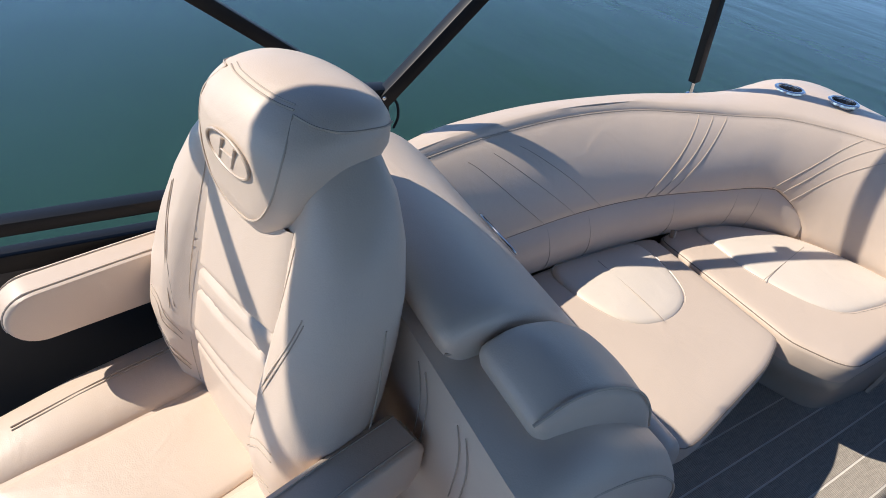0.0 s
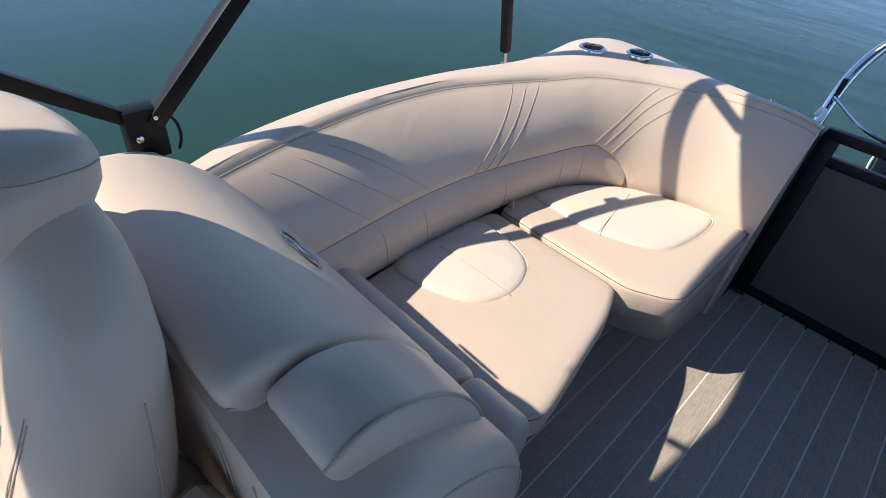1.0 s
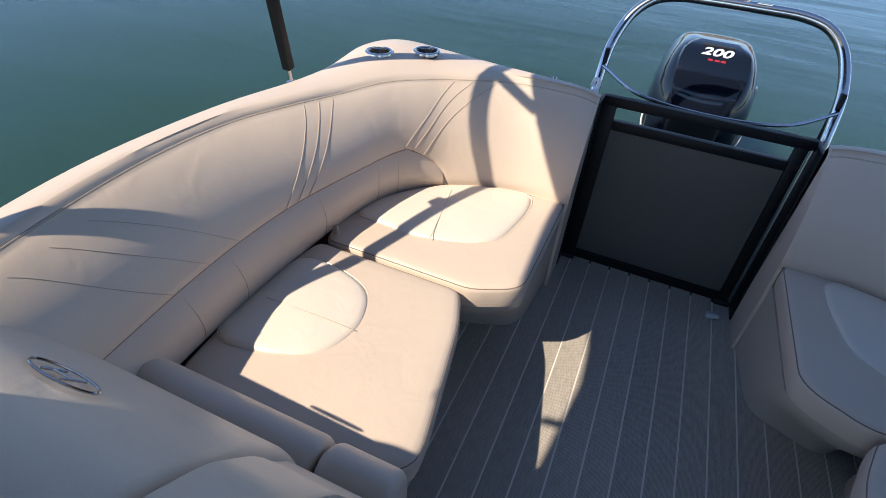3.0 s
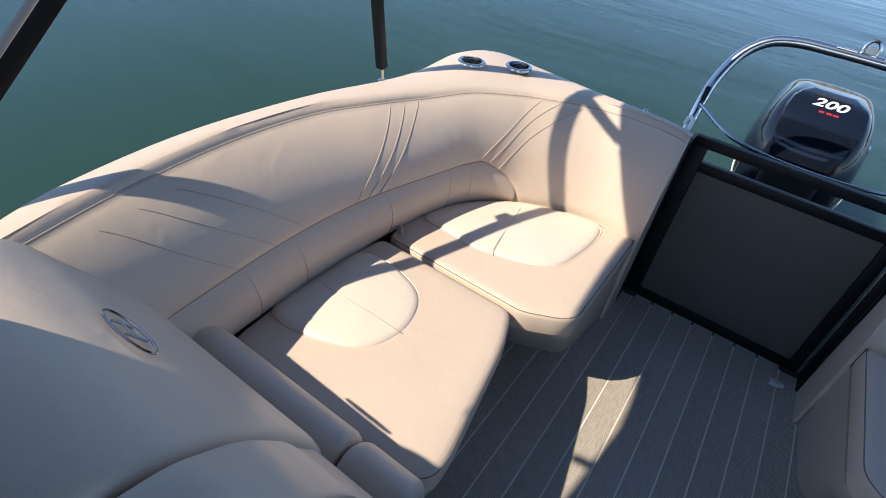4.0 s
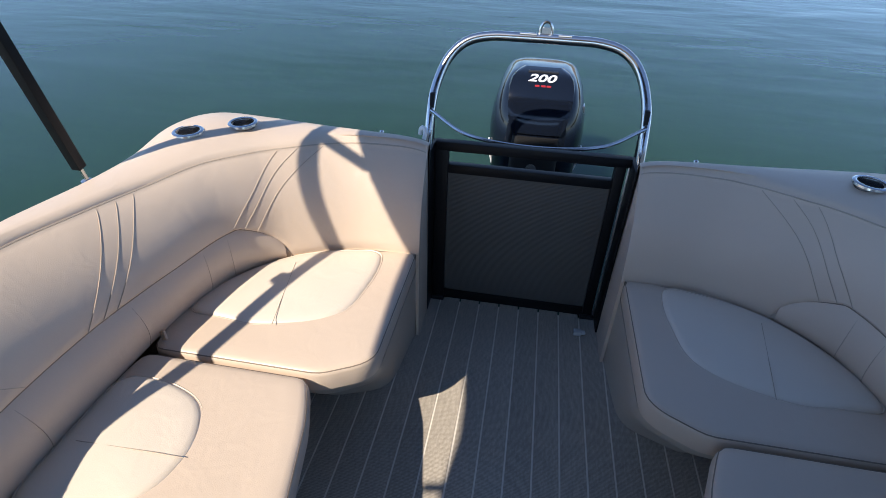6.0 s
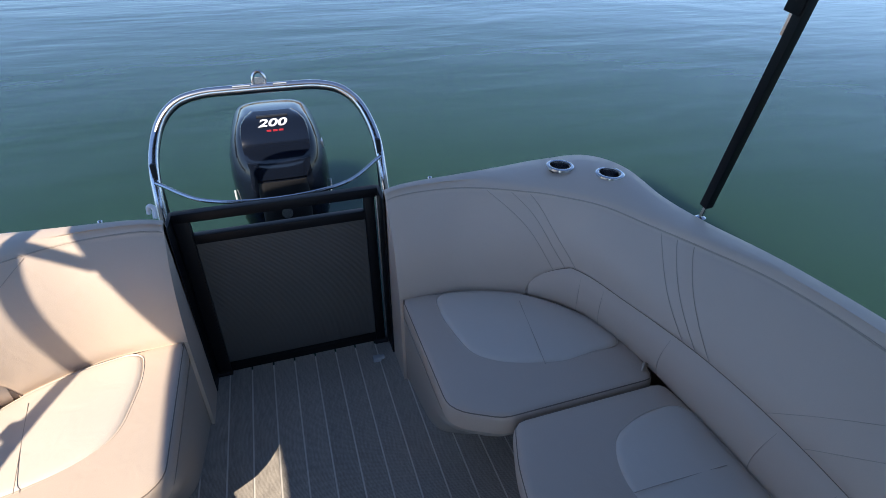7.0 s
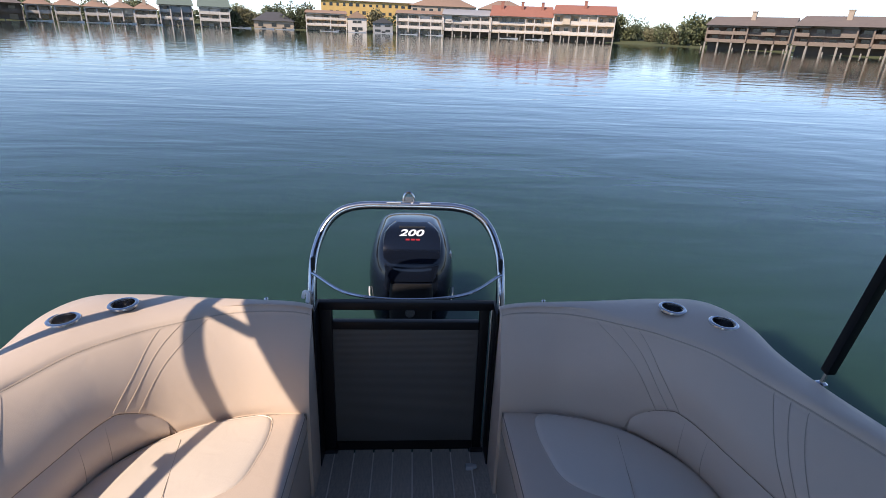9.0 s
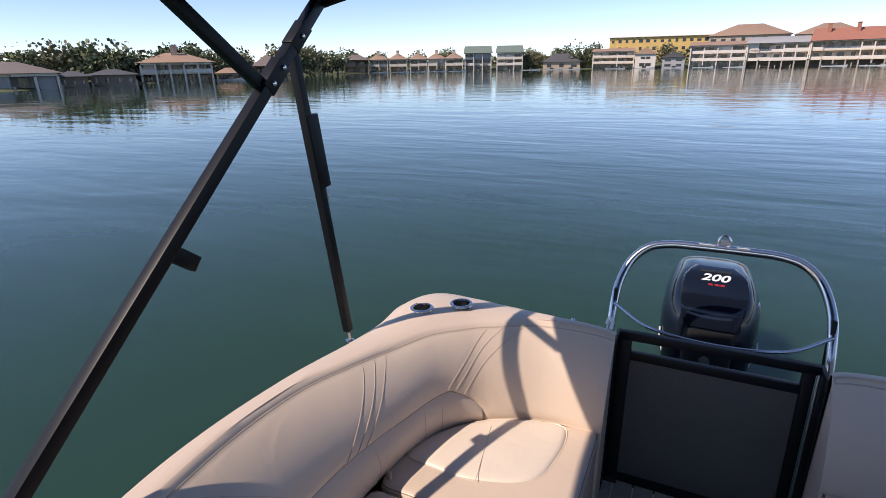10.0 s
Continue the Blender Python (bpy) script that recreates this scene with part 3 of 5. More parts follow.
def lounge(side):
    global SIDE
    SIDE = side
    lg = thing("lounge_back", (0.7, -1.85, 0.0), "cream vinyl lounge backrest unit with a padded armrest on the deck", "lounge", "lounge backs")

    def outline(points, radius, n=72):
        return [(q.x, q.y) for q in rounded(points, radius, n)]

    def body_profile(u):
        return outline([(-2.072, 0.01), (-2.072, 0.792), (-1.99, 0.800), (-1.90, 0.775), (-1.80, 0.715), (-1.71, 0.640), (-1.645, 0.545), (-1.615, 0.43), (-1.61, 0.01)], 0.024)
    bd = part("body", pad_along(0.335, 1.19, body_profile, 0.055, 12), VINYL, lg)
    part("seam", stitched([(0.3415, y, z) for y, z in ((-2.05, 0.40), (-2.045, 0.70), (-2.02, 0.755), (-1.93, 0.750), (-1.82, 0.695), (-1.73, 0.615), (-1.665, 0.52), (-1.64, 0.40))], 0.0022, 40), THREAD, bd)
    for dx in (0.0, 0.022, 0.12, 0.142):
        part("pleat", stitched([(0.62 - dx, -2.073, 0.765), (0.605 - dx, -2.0745, 0.735), (0.598 - dx, -2.0745, 0.69), (0.60 - dx, -2.0735, 0.60)], 0.0012), THREAD, bd)

    def back_profile(u):
        lift = 0.012 + 0.030 * u
        return outline([(-2.064, 0.812), (-2.066, 0.846 + lift), (-2.005, 0.862 + lift), (-1.94, 0.852 + lift), (-1.87, 0.818 + lift), (-1.795, 0.762 + lift * 0.7), (-1.715, 0.680 + lift * 0.4), (-1.652, 0.59), (-1.618, 0.49),
                        (-1.67, 0.47), (-1.80, 0.58), (-1.95, 0.70)], 0.034)
    bk = part("backrest", pad_along(0.574, 1.15, back_profile, 0.026, 16), VINYL, lg, "plump cream vinyl backrest pad")
    part("welt_or_crease", stitched([(0.580, y, z) for y, z in ((-2.057, 0.818), (-1.98, 0.795), (-1.90, 0.745), (-1.80, 0.66))], 0.0024), THREAD, bk)

    def arm_profile(u):
        lift = 0.012 * math.sin(math.pi * u)
        return outline([(-2.010, 0.802), (-2.018, 0.836), (-1.955, 0.858 + lift), (-1.885, 0.842 + lift), (-1.80, 0.786 + lift), (-1.735, 0.706 + lift), (-1.695, 0.625), (-1.70, 0.58), (-1.80, 0.655), (-1.90, 0.725), (-1.99, 0.765)], 0.026)
    am = part("armrest", pad_along(0.418, 0.570, arm_profile, 0.020, 8), VINYL, lg, "hinged armrest pad")
    part("welt_or_crease", stitched([(0.4265, y, z) for y, z in ((-2.017, 0.834), (-1.955, 0.857), (-1.885, 0.841), (-1.80, 0.785), (-1.737, 0.706), (-1.70, 0.632))], 0.0026, 40), THREAD, am)

    def roll_profile(u):
        return oval([(-1.62, 0.33), (-1.645, 0.45), (-1.63, 0.492), (-1.59, 0.512), (-1.548, 0.490), (-1.522, 0.44), (-1.522, 0.36), (-1.55, 0.315)], 32)
    part("lumbar_roll", pad_along(0.562, 1.03, roll_profile, 0.024), VINYL, lg)
    part("lumbar_roll", pad_along(0.40, 0.558, roll_profile, 0.024), VINYL, lg)
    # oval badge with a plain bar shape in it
    c, ax, ay = Vector((0.837, -1.790, 0.777)), Vector((1, 0.02, 0.0)).normalized(), Vector((0, 0.72, -0.69)).normalized()
    nrm = ax.cross(ay)
    nrm = nrm if nrm.z > 0 else -nrm
    ring = [c + ax * 0.066 * math.cos(a) + ay * 0.024 * math.sin(a) + nrm * 0.004 for a in (2 * math.pi * k / 36 for k in range(38))]
    bd = part("badge", tube(ring, 0.0022, 6, cap=False), STEEL_DARK, bk, "chrome oval badge")
    for dx in (-0.02, 0.02):
        part("badge_bar", tube([c + ax * (dx - 0.010) + ay * 0.014 + nrm * 0.004, c + ax * (dx + 0.010) - ay * 0.014 + nrm * 0.004], 0.0022, 6), STEEL_DARK, bd)
    part("badge_bar", tube([c - ax * 0.02 + nrm * 0.004, c + ax * 0.02 + nrm * 0.004], 0.0022, 6), STEEL_DARK, bd)
    # cap of the side rail beside the lounge

    def cap_profile(u):
        return oval([(-2.30, 0.70), (-2.28, 0.80), (-2.1, 0.835), (-1.92, 0.83), (-1.845, 0.79), (-1.84, 0.70), (-2.05, 0.66)], 32)
    part("rail_cap", pad_along(1.13, 1.287, cap_profile, 0.04), VINYL, lg, "padded cap of the side rail")
    SIDE = 1


lounge(-1), lounge(1)


# ---- side fence along the deck ahead of the lounges ----
def fence(side):
    global SIDE
    SIDE = side
    f = thing("side_fence", (1.27, -2.9, 0.0), "black panelled side fence with two dark rails", "fence", "side fences")
    part("panel", box(1.255, 1.275, -3.85, -1.86, 0.02, 0.60, 0.003), DARK_PANEL, f)
    part("rail", beam((1.265, -3.88, 0.70), (1.265, -1.90, 0.70), 0.04, 0.03), DARK, f, "black top rail")
    part("rail", beam((1.265, -3.88, 0.62), (1.265, -1.90, 0.62), 0.04, 0.04), DARK, f, "black middle rail")
    part("rail", beam((1.265, -3.88, 0.02), (1.265, -1.90, 0.02), 0.04, 0.04), DARK, f)
    for y in (-3.86, -3.0, -2.0):
        part("post", beam((1.265, y, 0.0), (1.265, y, 0.70), 0.036, 0.036), DARK, f)
    SIDE = 1


fence(-1), fence(1)


# ---- stern gate ----
def gate():
    g = thing("stern_gate", (0, 0, 0), "closed black stern gate with a dark screen panel and open slot", "gate")
    part("post", beam((-0.335, 0.0, 0.0), (-0.335, 0.0, 0.735), 0.052, 0.035), DARK, g)
    part("post", beam((0.325, 0.0, 0.0), (0.325, 0.0, 0.735), 0.040, 0.035), DARK, g)
    part("rail", beam((-0.36, 0.0, 0.732), (0.36, 0.0, 0.732), 0.036, 0.036, (0, 1, 0)), DARK, g, "black top rail")
    part("rail", beam((-0.309, 0.0, 0.642), (0.305, 0.0, 0.642), 0.034, 0.036, (0, 1, 0)), DARK, g, "black middle rail")
    part("rail", beam((-0.309, 0.0, 0.030), (0.305, 0.0, 0.030), 0.034, 0.04, (0, 1, 0)), DARK, g)
    part("screen", box(-0.309, 0.305, -0.004, 0.004, 0.048, 0.626, 0.001, 1), SCREEN, g, "dark ribbed screen fabric")
    for x in (-0.335, 0.325):
        part("foot", box(x - 0.03, x + 0.03, -0.03, 0.03, 0.0, 0.02, 0.004), BLACK_MATT, g)
    for x0, x1 in ((-0.374, -0.3625), (0.3585, 0.374)):
        solo("gate_jamb", box(x0, x1, -0.105, 0.03, 0.0, 0.742, 0.002), DARK, ((x0 + x1) / 2, 0, 0), "slim black upright beside the stern gate", "gate jamb", "gate jambs")
    solo("gate_strip", box(0.350, 0.3565, -0.018, -0.010, 0.0, 0.72, 0.001), ALU, (0.353, -0.014, 0), "thin bright aluminium strip beside the gate", "trim")
    st = thing("door_stop", (0.285, -0.127, 0), "small pale plastic door stop screwed to the floor", "door stop")
    part("block", box(0.265, 0.300, -0.145, -0.118, 0.0, 0.022, 0.006), PLASTIC_CLEAR, st)
    part("bumper", disc_ring((0.305, -0.13, 0.012), (1, 0, 0.1), [(0.011, -0.01), (0.011, 0.004), (0.008, 0.010), (0.003, 0.011)], 14), PLASTIC_CLEAR, st)


gate()


# ---- tow arch ----
def tow_arch():
    a = thing("tow_arch", (0, 0.2, 0.45), "polished steel ski tow arch behind the stern gate", "tow arch")
    side_pts = [(0.425, 0.115, 0.30), (0.422, 0.135, 0.60), (0.420, 0.19, 0.78), (0.412, 0.25, 0.875), (0.375, 0.31, 0.97), (0.31, 0.345, 1.032), (0.22, 0.36, 1.056), (0.1, 0.362, 1.060)]
    loop = [(-x, y, z) for x, y, z in side_pts] + [(x, y, z) for x, y, z in reversed(side_pts)]
    part("hoop", tube(loop, 0.019, 14, 90), STEEL, a)
    part("stay", tube([(-0.415, 0.17, 0.80), (-0.25, 0.06, 0.755), (0, 0.02, 0.745), (0.25, 0.06, 0.755), (0.415, 0.17, 0.80)], 0.0075, 8, 40), STEEL, a)
    for s in (-1, 1):
        part("brace", beam((s * 0.42, 0.16, 0.30), (s * 0.415, 0.215, 0.86), 0.018, 0.05), DARK, a, "black side brace")
    part("tow_ring", tube([(-0.023, 0.362, 1.072), (-0.023, 0.362, 1.098), (-0.013, 0.362, 1.117), (0, 0.362, 1.122), (0.013, 0.362, 1.117), (0.023, 0.362, 1.098), (0.023, 0.362, 1.072)], 0.006, 8, 24), STEEL, a)
    part("ring_plate", box(-0.017, 0.017, 0.360, 0.364, 1.072, 1.102, 0.001, 1), STEEL_DARK, a)
    for x0, x1 in ((-0.10, -0.035), (0.05, 0.10)):
        part("sticker", beam((x0, 0.352, 1.0765), (x1, 0.352, 1.0765), 0.014, 0.002, (0, 1, 0), 0), PLASTIC_CLEAR, a, "pale sticker")


tow_arch()


# ---- outboard engine ----
def superellipse(cx, cy, z, rx, ry, p=3.0, n=48, tilt=0.0):
    out = []
    for k in range(n):
        t = 2 * math.pi * k / n
        c, s = math.cos(t), math.sin(t)
        x = rx * math.copysign(abs(c) ** (2 / p), c)
        y = ry * math.copysign(abs(s) ** (2 / p), s)
        out.append(Vector((cx + x, cy + y, z + tilt * y)))
    return out


def outboard():
    e = thing("outboard_engine", (0, 1.0, -0.9), "glossy black outboard engine with a white 200 on its cowl", "outboard engine", frame_of=BOAT @ Matrix.Translation((0, 0, -0.058)))
    cx = 0.02
    secs = []
    PLATE = ((0.375, 0.735), (0.44, 0.715), (0.54, 0.698), (0.65, 0.715), (0.745, 0.748), (0.80, 0.785), (0.836, 0.830), (0.852, 0.90), (0.858, 0.97))

    def plate(z):
        """How far aft the cowl's front lies at a height."""
        for (z0, y0), (z1, y1) in zip(PLATE, PLATE[1:]):
            if z0 <= z <= z1:
                return y0 + (y1 - y0) * (z - z0) / (z1 - z0)
        return 0.72
    for z, rx, ry, p in ((0.28, 0.215, 0.29, 3.4), (0.34, 0.238, 0.32, 3.4), (0.44, 0.250, 0.345, 3.4), (0.56, 0.252, 0.35, 3.4), (0.65, 0.244, 0.345, 3.4), (0.72, 0.228, 0.335, 3.4), (0.775, 0.206, 0.31, 3.4),
                         (0.812, 0.182, 0.27, 3.4), (0.834, 0.158, 0.21, 3.2), (0.846, 0.125, 0.14, 3.0), (0.851, 0.06, 0.06, 2.4)):
        front = plate(max(z, 0.44)) + 0.012
        secs.append(superellipse(cx, front + ry, z, rx, ry, p))
    cowl = part("cowl", loft(secs), BLACK_GLOSS, e, "glossy black cowl")
    # raised spine down the boat-facing side
    rows = []
    for z, w in ((0.582, 0.112), (0.592, 0.128), (0.62, 0.143), (0.67, 0.157), (0.745, 0.166), (0.80, 0.165), (0.836, 0.156), (0.852, 0.132), (0.858, 0.10)):
        y = plate(z) + (0.016 if z < 0.585 else 0.0)
        rows.append([Vector((cx + w * f, y + 0.010 * abs(f) ** 4 + (0.055 if abs(f) > 0.99 else 0), z - (0.012 if abs(f) > 0.99 else 0))) for f in (-1.0, -0.95, -0.8, -0.4, 0, 0.4, 0.8, 0.95, 1.0)])
    bm = bmesh.new()
    grid(bm, rows)
    part("face_plate", tidy(bm), BLACK_GLOSS, cowl)
    # air intake mouth under the spine
    part("intake", loft([superellipse(cx, 0.740, z, w, 0.038, 4) for z, w in ((0.28, 0.118), (0.40, 0.122), (0.50, 0.124), (0.575, 0.118))]), BLACK_MATT, cowl, "dark intake mouth")
    part("handle_slot", box(cx - 0.075, cx + 0.075, plate(0.850) - 0.006, plate(0.850) + 0.02, 0.848, 0.855, 0.003), BLACK_MATT, cowl)
    # side panel with silver edge
    for s in (-1, 1):
        part("side_trim", tube([(cx + s * 0.213, 0.84, 0.34), (cx + s * 0.240, 0.84, 0.44), (cx + s * 0.243, 0.85, 0.50)], 0.005, 6, 12), WHITE, cowl, "pale side stripe")
    part("side_badge", box(cx + 0.205, cx + 0.232, 0.88, 0.94, 0.64, 0.70, 0.004), ALU, cowl)
    part("badge", disc_ring((cx - 0.005, 0.700, 0.405), (0, -1, 0.2), [(0.028, 0.0), (0.028, 0.004), (0.016, 0.006), (0.003, 0.006)], 18), STEEL, cowl, "round chrome badge")
    # lower cover, midsection and gearcase
    part("lower_cover", loft([superellipse(cx, 1.0, z, rx, ry, 3) for z, rx, ry in ((0.02, 0.14, 0.22), (0.12, 0.17, 0.27), (0.22, 0.19, 0.29), (0.305, 0.198, 0.295))]), BLACK_MATT, e)
    part("midsection", loft([superellipse(cx, 1.05, z, rx, ry, 2.4) for z, rx, ry in ((-0.85, 0.05, 0.16), (-0.4, 0.06, 0.17), (0.03, 0.10, 0.2))]), BLACK_MATT, e)
    part("bracket", box(-0.13, 0.17, 0.30, 0.86, -0.35, 0.10, 0.02), BLACK_MATT, e, "black mounting bracket")
    # number on the front of the cowl
    txt = bpy.data.curves.new("number", "FONT")
    txt.body, txt.size, txt.extrude, txt.align_x, txt.align_y = "200", 0.066, 0.0012, "CENTER", "CENTER"
    txt.shear, txt.space_character, txt.offset = 0.25, 1.02, 0.0016
    tmp = new("number", txt)
    bpy.context.view_layer.update()
    me = bpy.data.meshes.new_from_object(tmp.evaluated_get(bpy.context.evaluated_depsgraph_get()))
    bpy.data.objects.remove(tmp)
    me.transform(Matrix.Diagonal((1.32, 0.9, 1, 1)))
    me.materials.append(WHITE)
    num = new("number", me)
    num.parent = cowl
    num.matrix_local = Matrix.Translation(Vector((cx - 0.006, plate(0.836) - 0.004, 0.837)) - BASES[e.name]) @ Matrix.Rotation(math.atan2(0.03, plate(0.834) - plate(0.804)), 4, "X")
    tagged(num, "white figure 200")
    for k, dx in enumerate((-0.035, -0.005, 0.022)):
        part("red_bar", box(cx + dx, cx + dx + 0.022, plate(0.808) - 0.003, plate(0.808) + 0.004, 0.805, 0.813, 0.0005, 1), RED, cowl, "small red lettering bar")


outboard()


# ---- bimini top and its frame ----
def bolt(p, axis=(1, 0, 0), r=0.008):
    return disc_ring(p, axis, [(r, 0.0), (r, 0.004), (r * 0.6, 0.006), (r * 0.2, 0.0065)], 12)


def bimini():
    global SIDE
    b = thing("bimini_top", (0, -1.9, 0.8), "black canvas bimini top on black square-tube frames", "bimini top")
    def scallop(y):
        """Half the canvas's width: its edge is drawn in between the bows."""
        marks = ((-4.2, 1.345), (-3.6, 1.30), (-2.95, 1.34), (-2.4, 1.278), (-2.15, 1.318), (-1.8, 1.345), (-1.36, 1.345), (-0.69, 1.345))
        for (y0, w0), (y1, w1) in zip(marks, marks[1:]):
            if y <= y1:
                return w0 + (w1 - w0) * (y - y0) / (y1 - y0)
        return marks[-1][1]
    # canvas, drooping a little between the bows
    bm = bmesh.new()
    rows = []
    for i in range(25):
        y = -4.2 + 3.5 * i / 24
        half = scallop(y)
        rows.append([Vector((half * s, y, 2.0 + 0.045 * max(min(y + 1.2, 0), -2.2) + 0.13 * (1 - abs(s) ** 2.5) - 0.015 * math.sin(math.pi * ((y + 4.2) % 1.0)) * (1 - abs(s)))) for s in (k / 12 for k in range(-12, 13))])
    grid(bm, rows)
    bmesh.ops.solidify(bm, geom=bm.faces[:], thickness=0.006)
    part("canvas", tidy(bm), CANVAS, b, "black canvas roof")
    for s in (-1, 1):
        SIDE = s
        A0, A1 = Vector((1.300, -1.850, 0.858)), Vector((1.312, -0.69, 2.015))
        way = (A1 - A0).normalized()
        part("main_pole", beam(A0, A1, 0.036, 0.036), DARK, b, "black square main pole")
        part("forward_pole", beam((1.315, -1.865, 0.855), (1.32, -3.36, 1.85), 0.030, 0.030), DARK, b)
        part("cross_pole", beam((1.315, -0.985, 1.725), (1.335, -1.33, 1.985), 0.030, 0.034), DARK, b)
        strut0, strut1 = Vector((1.322, -0.622, 0.79)), Vector((1.33, -0.832, 1.83))
        sw = (strut1 - strut0).normalized()
        st = part("rear_strut", beam(strut0 + sw * 0.02, strut1, 0.030, 0.030), DARK, b, "black rear strut")
        part("strut_foot", tube([strut0 - sw * 0.03, strut0 + sw * 0.03], 0.007, 8), STEEL, st, "steel ball foot")
        part("foot_plate", disc_ring(strut0 - sw * 0.03, (0, 0, 1), [(0.018, -0.006), (0.018, 0.003), (0.01, 0.008), (0.003, 0.010)], 16), STEEL, st)
        part("slide", beam(strut0 + sw * 0.62 + Vector((0, 0.016, 0)), strut0 + sw * 0.87 + Vector((0, 0.016, 0)), 0.040, 0.052), DARK, st, "black sliding sleeve")
        part("slide_pin", tube([strut0 + sw * 0.565 + Vector((0, 0.028, 0)), strut0 + sw * 0.62 + Vector((0, 0.028, 0))], 0.008, 8), STEEL, st)
        # knuckle at the pole's foot
        k = part("knuckle", box(1.289, 1.341, -1.905, -1.825, 0.78, 0.895, 0.008), DARK, b, "black pivot bracket")
        for dy in (-0.02, 0.02):
            part("bolt", bolt((1.288, -1.865 + dy, 0.855 + dy), (-1, 0, 0)), STEEL, k)
        # rest fitting on the main pole
        m = A0.lerp(A1, 0.415)
        part("rest", beam(m, m + Vector((0.0, 0.075, -0.055)), 0.03, 0.042), DARK, b, "black pole rest")
        # joining plates where the poles cross
        c = A0.lerp(A1, 0.78)
        pl = part("joint_plate", beam(c - way * 0.06, c + way * 0.05, 0.040, 0.05), DARK, b)
        part("bolt", bolt(c - way * 0.035 + Vector((-0.021, 0, 0)), (-1, 0, 0)), STEEL, pl)
        part("bolt", bolt(c + way * 0.030 + Vector((-0.021, 0, 0)), (-1, 0, 0)), STEEL, pl)
        c2 = A0.lerp(A1, 0.88)
        pl = part("joint_plate", beam(c2 - way * 0.05, c2 + way * 0.05, 0.040, 0.044), DARK, b)
        part("bolt", bolt(c2 + Vector((-0.021, 0, 0)), (-1, 0, 0)), STEEL, pl)
    SIDE = 1
    for y, z in ((-0.69, 1.995), (-1.36, 1.98), (-2.6, 1.90), (-4.15, 1.85)):
        pts = [(1.33 * s, y, z + 0.12 * (1 - abs(s) ** 2.5)) for s in (-1, -0.9, -0.7, -0.4, 0, 0.4, 0.7, 0.9, 1)]
        part("bow", tube([(px, py, pz - 0.012) for px, py, pz in pts], 0.014, 8, 40), DARK, b)


bimini()


# ---- small fittings ----
def cord():
    global SIDE
    for s in (-1, 1):
        SIDE = s
        solo("cord", tube([(1.300, -1.820, 0.875), (1.297, -1.802, 0.850), (1.296, -1.798, 0.815), (1.300, -1.806, 0.785)], 0.0035, 6, 16), CANVAS, (1.28, -1.77, 0.79),
             "thin black cord hanging from the pole bracket", "cord", "cords")
        for x in (0.55, 0.80):
            solo("snap_stud", disc_ring((x, -0.066 - 0.01, 0.785), (0, 0.5, 1), [(0.009, 0.0), (0.009, 0.006), (0.005, 0.010), (0.001, 0.0105)], 12), STEEL, (x, -0.07, 0.785),
                 "small steel snap stud on the padded top rail", "stud", "snap studs")
    SIDE = -1
    solo("rail_clip", tube([(0.392, -0.075, 0.775), (0.390, -0.062, 0.805), (0.405, -0.055, 0.812), (0.412, -0.05, 0.785)], 0.008, 8, 14), WHITE, (0.40, -0.06, 0.775),
         "small white plastic clip beside the stern gate", "clip")
    SIDE = 1


cord()


# ---- helm chair ----
CHAIR = BOAT @ Matrix.Translation((-0.867, -2.289, 0)) @ Matrix.Rotation(radians(14.4), 4, "Z")
# height, half width, how far the side bolsters stand proud, thickness
CHAIR_BACK = ((0.36, 0.20, 0.0, 0.11), (0.40, 0.245, 0.022, 0.14), (0.50, 0.276, 0.040, 0.16), (0.60, 0.290, 0.045, 0.17), (0.70, 0.290, 0.045, 0.17), (0.80, 0.282, 0.036, 0.165),
              (0.88, 0.268, 0.022, 0.155), (0.95, 0.240, 0.010, 0.145), (1.00, 0.205, 0.0, 0.135), (1.04, 0.160, 0.0, 0.12), (1.065, 0.12, -0.012, 0.09), (1.075, 0.06, -0.03, 0.05))
# height, half width, fore and aft end, squareness
CHAIR_HEAD = ((0.902, 0.05, 0.032, 0.075, 2.4), (0.914, 0.082, 0.022, 0.10, 2.8), (0.945, 0.110, 0.017, 0.12, 3.2), (0.98, 0.132, 0.018, 0.15, 3.4), (1.02, 0.148, 0.019, 0.20, 3.2), (1.05, 0.152, 0.024, 0.225, 3.0),
              (1.075, 0.148, 0.036, 0.232, 2.8), (1.095, 0.134, 0.056, 0.222, 2.6), (1.108, 0.106, 0.080, 0.185, 2.5), (1.114, 0.05, 0.105, 0.155, 2.2))


def between(table, z):
    """A row of a table at a height between its rows."""
    for a, b in zip(table, table[1:]):
        if z <= b[0]:
            t = max((z - a[0]) / (b[0] - a[0]), 0.0)
            return [p + (q - p) * t for p, q in zip(a, b)]
    return list(table[-1])


def chair_front(z):
    return 0.24 * (z - 0.75) if z > 0.6 else -0.036 - 0.04 * (0.6 - z)


def chair_face(x, z, out=0.0):
    """A point on the front of the chair's back, between and over the side bolsters."""
    _, w, proud, thick = between(CHAIR_BACK, z)
    u = min(max((abs(x) - 0.118) / 0.05, 0.0), 1.0)
    y = chair_front(z) - proud * u * u * (3 - 2 * u)
    r = 0.075
    e = min(max((abs(x) - (w - r)) / r, 0.0), 1.0)
    return Vector((x, y + r * 0.9 * (1 - math.sqrt(1 - e * e)) - out, z))


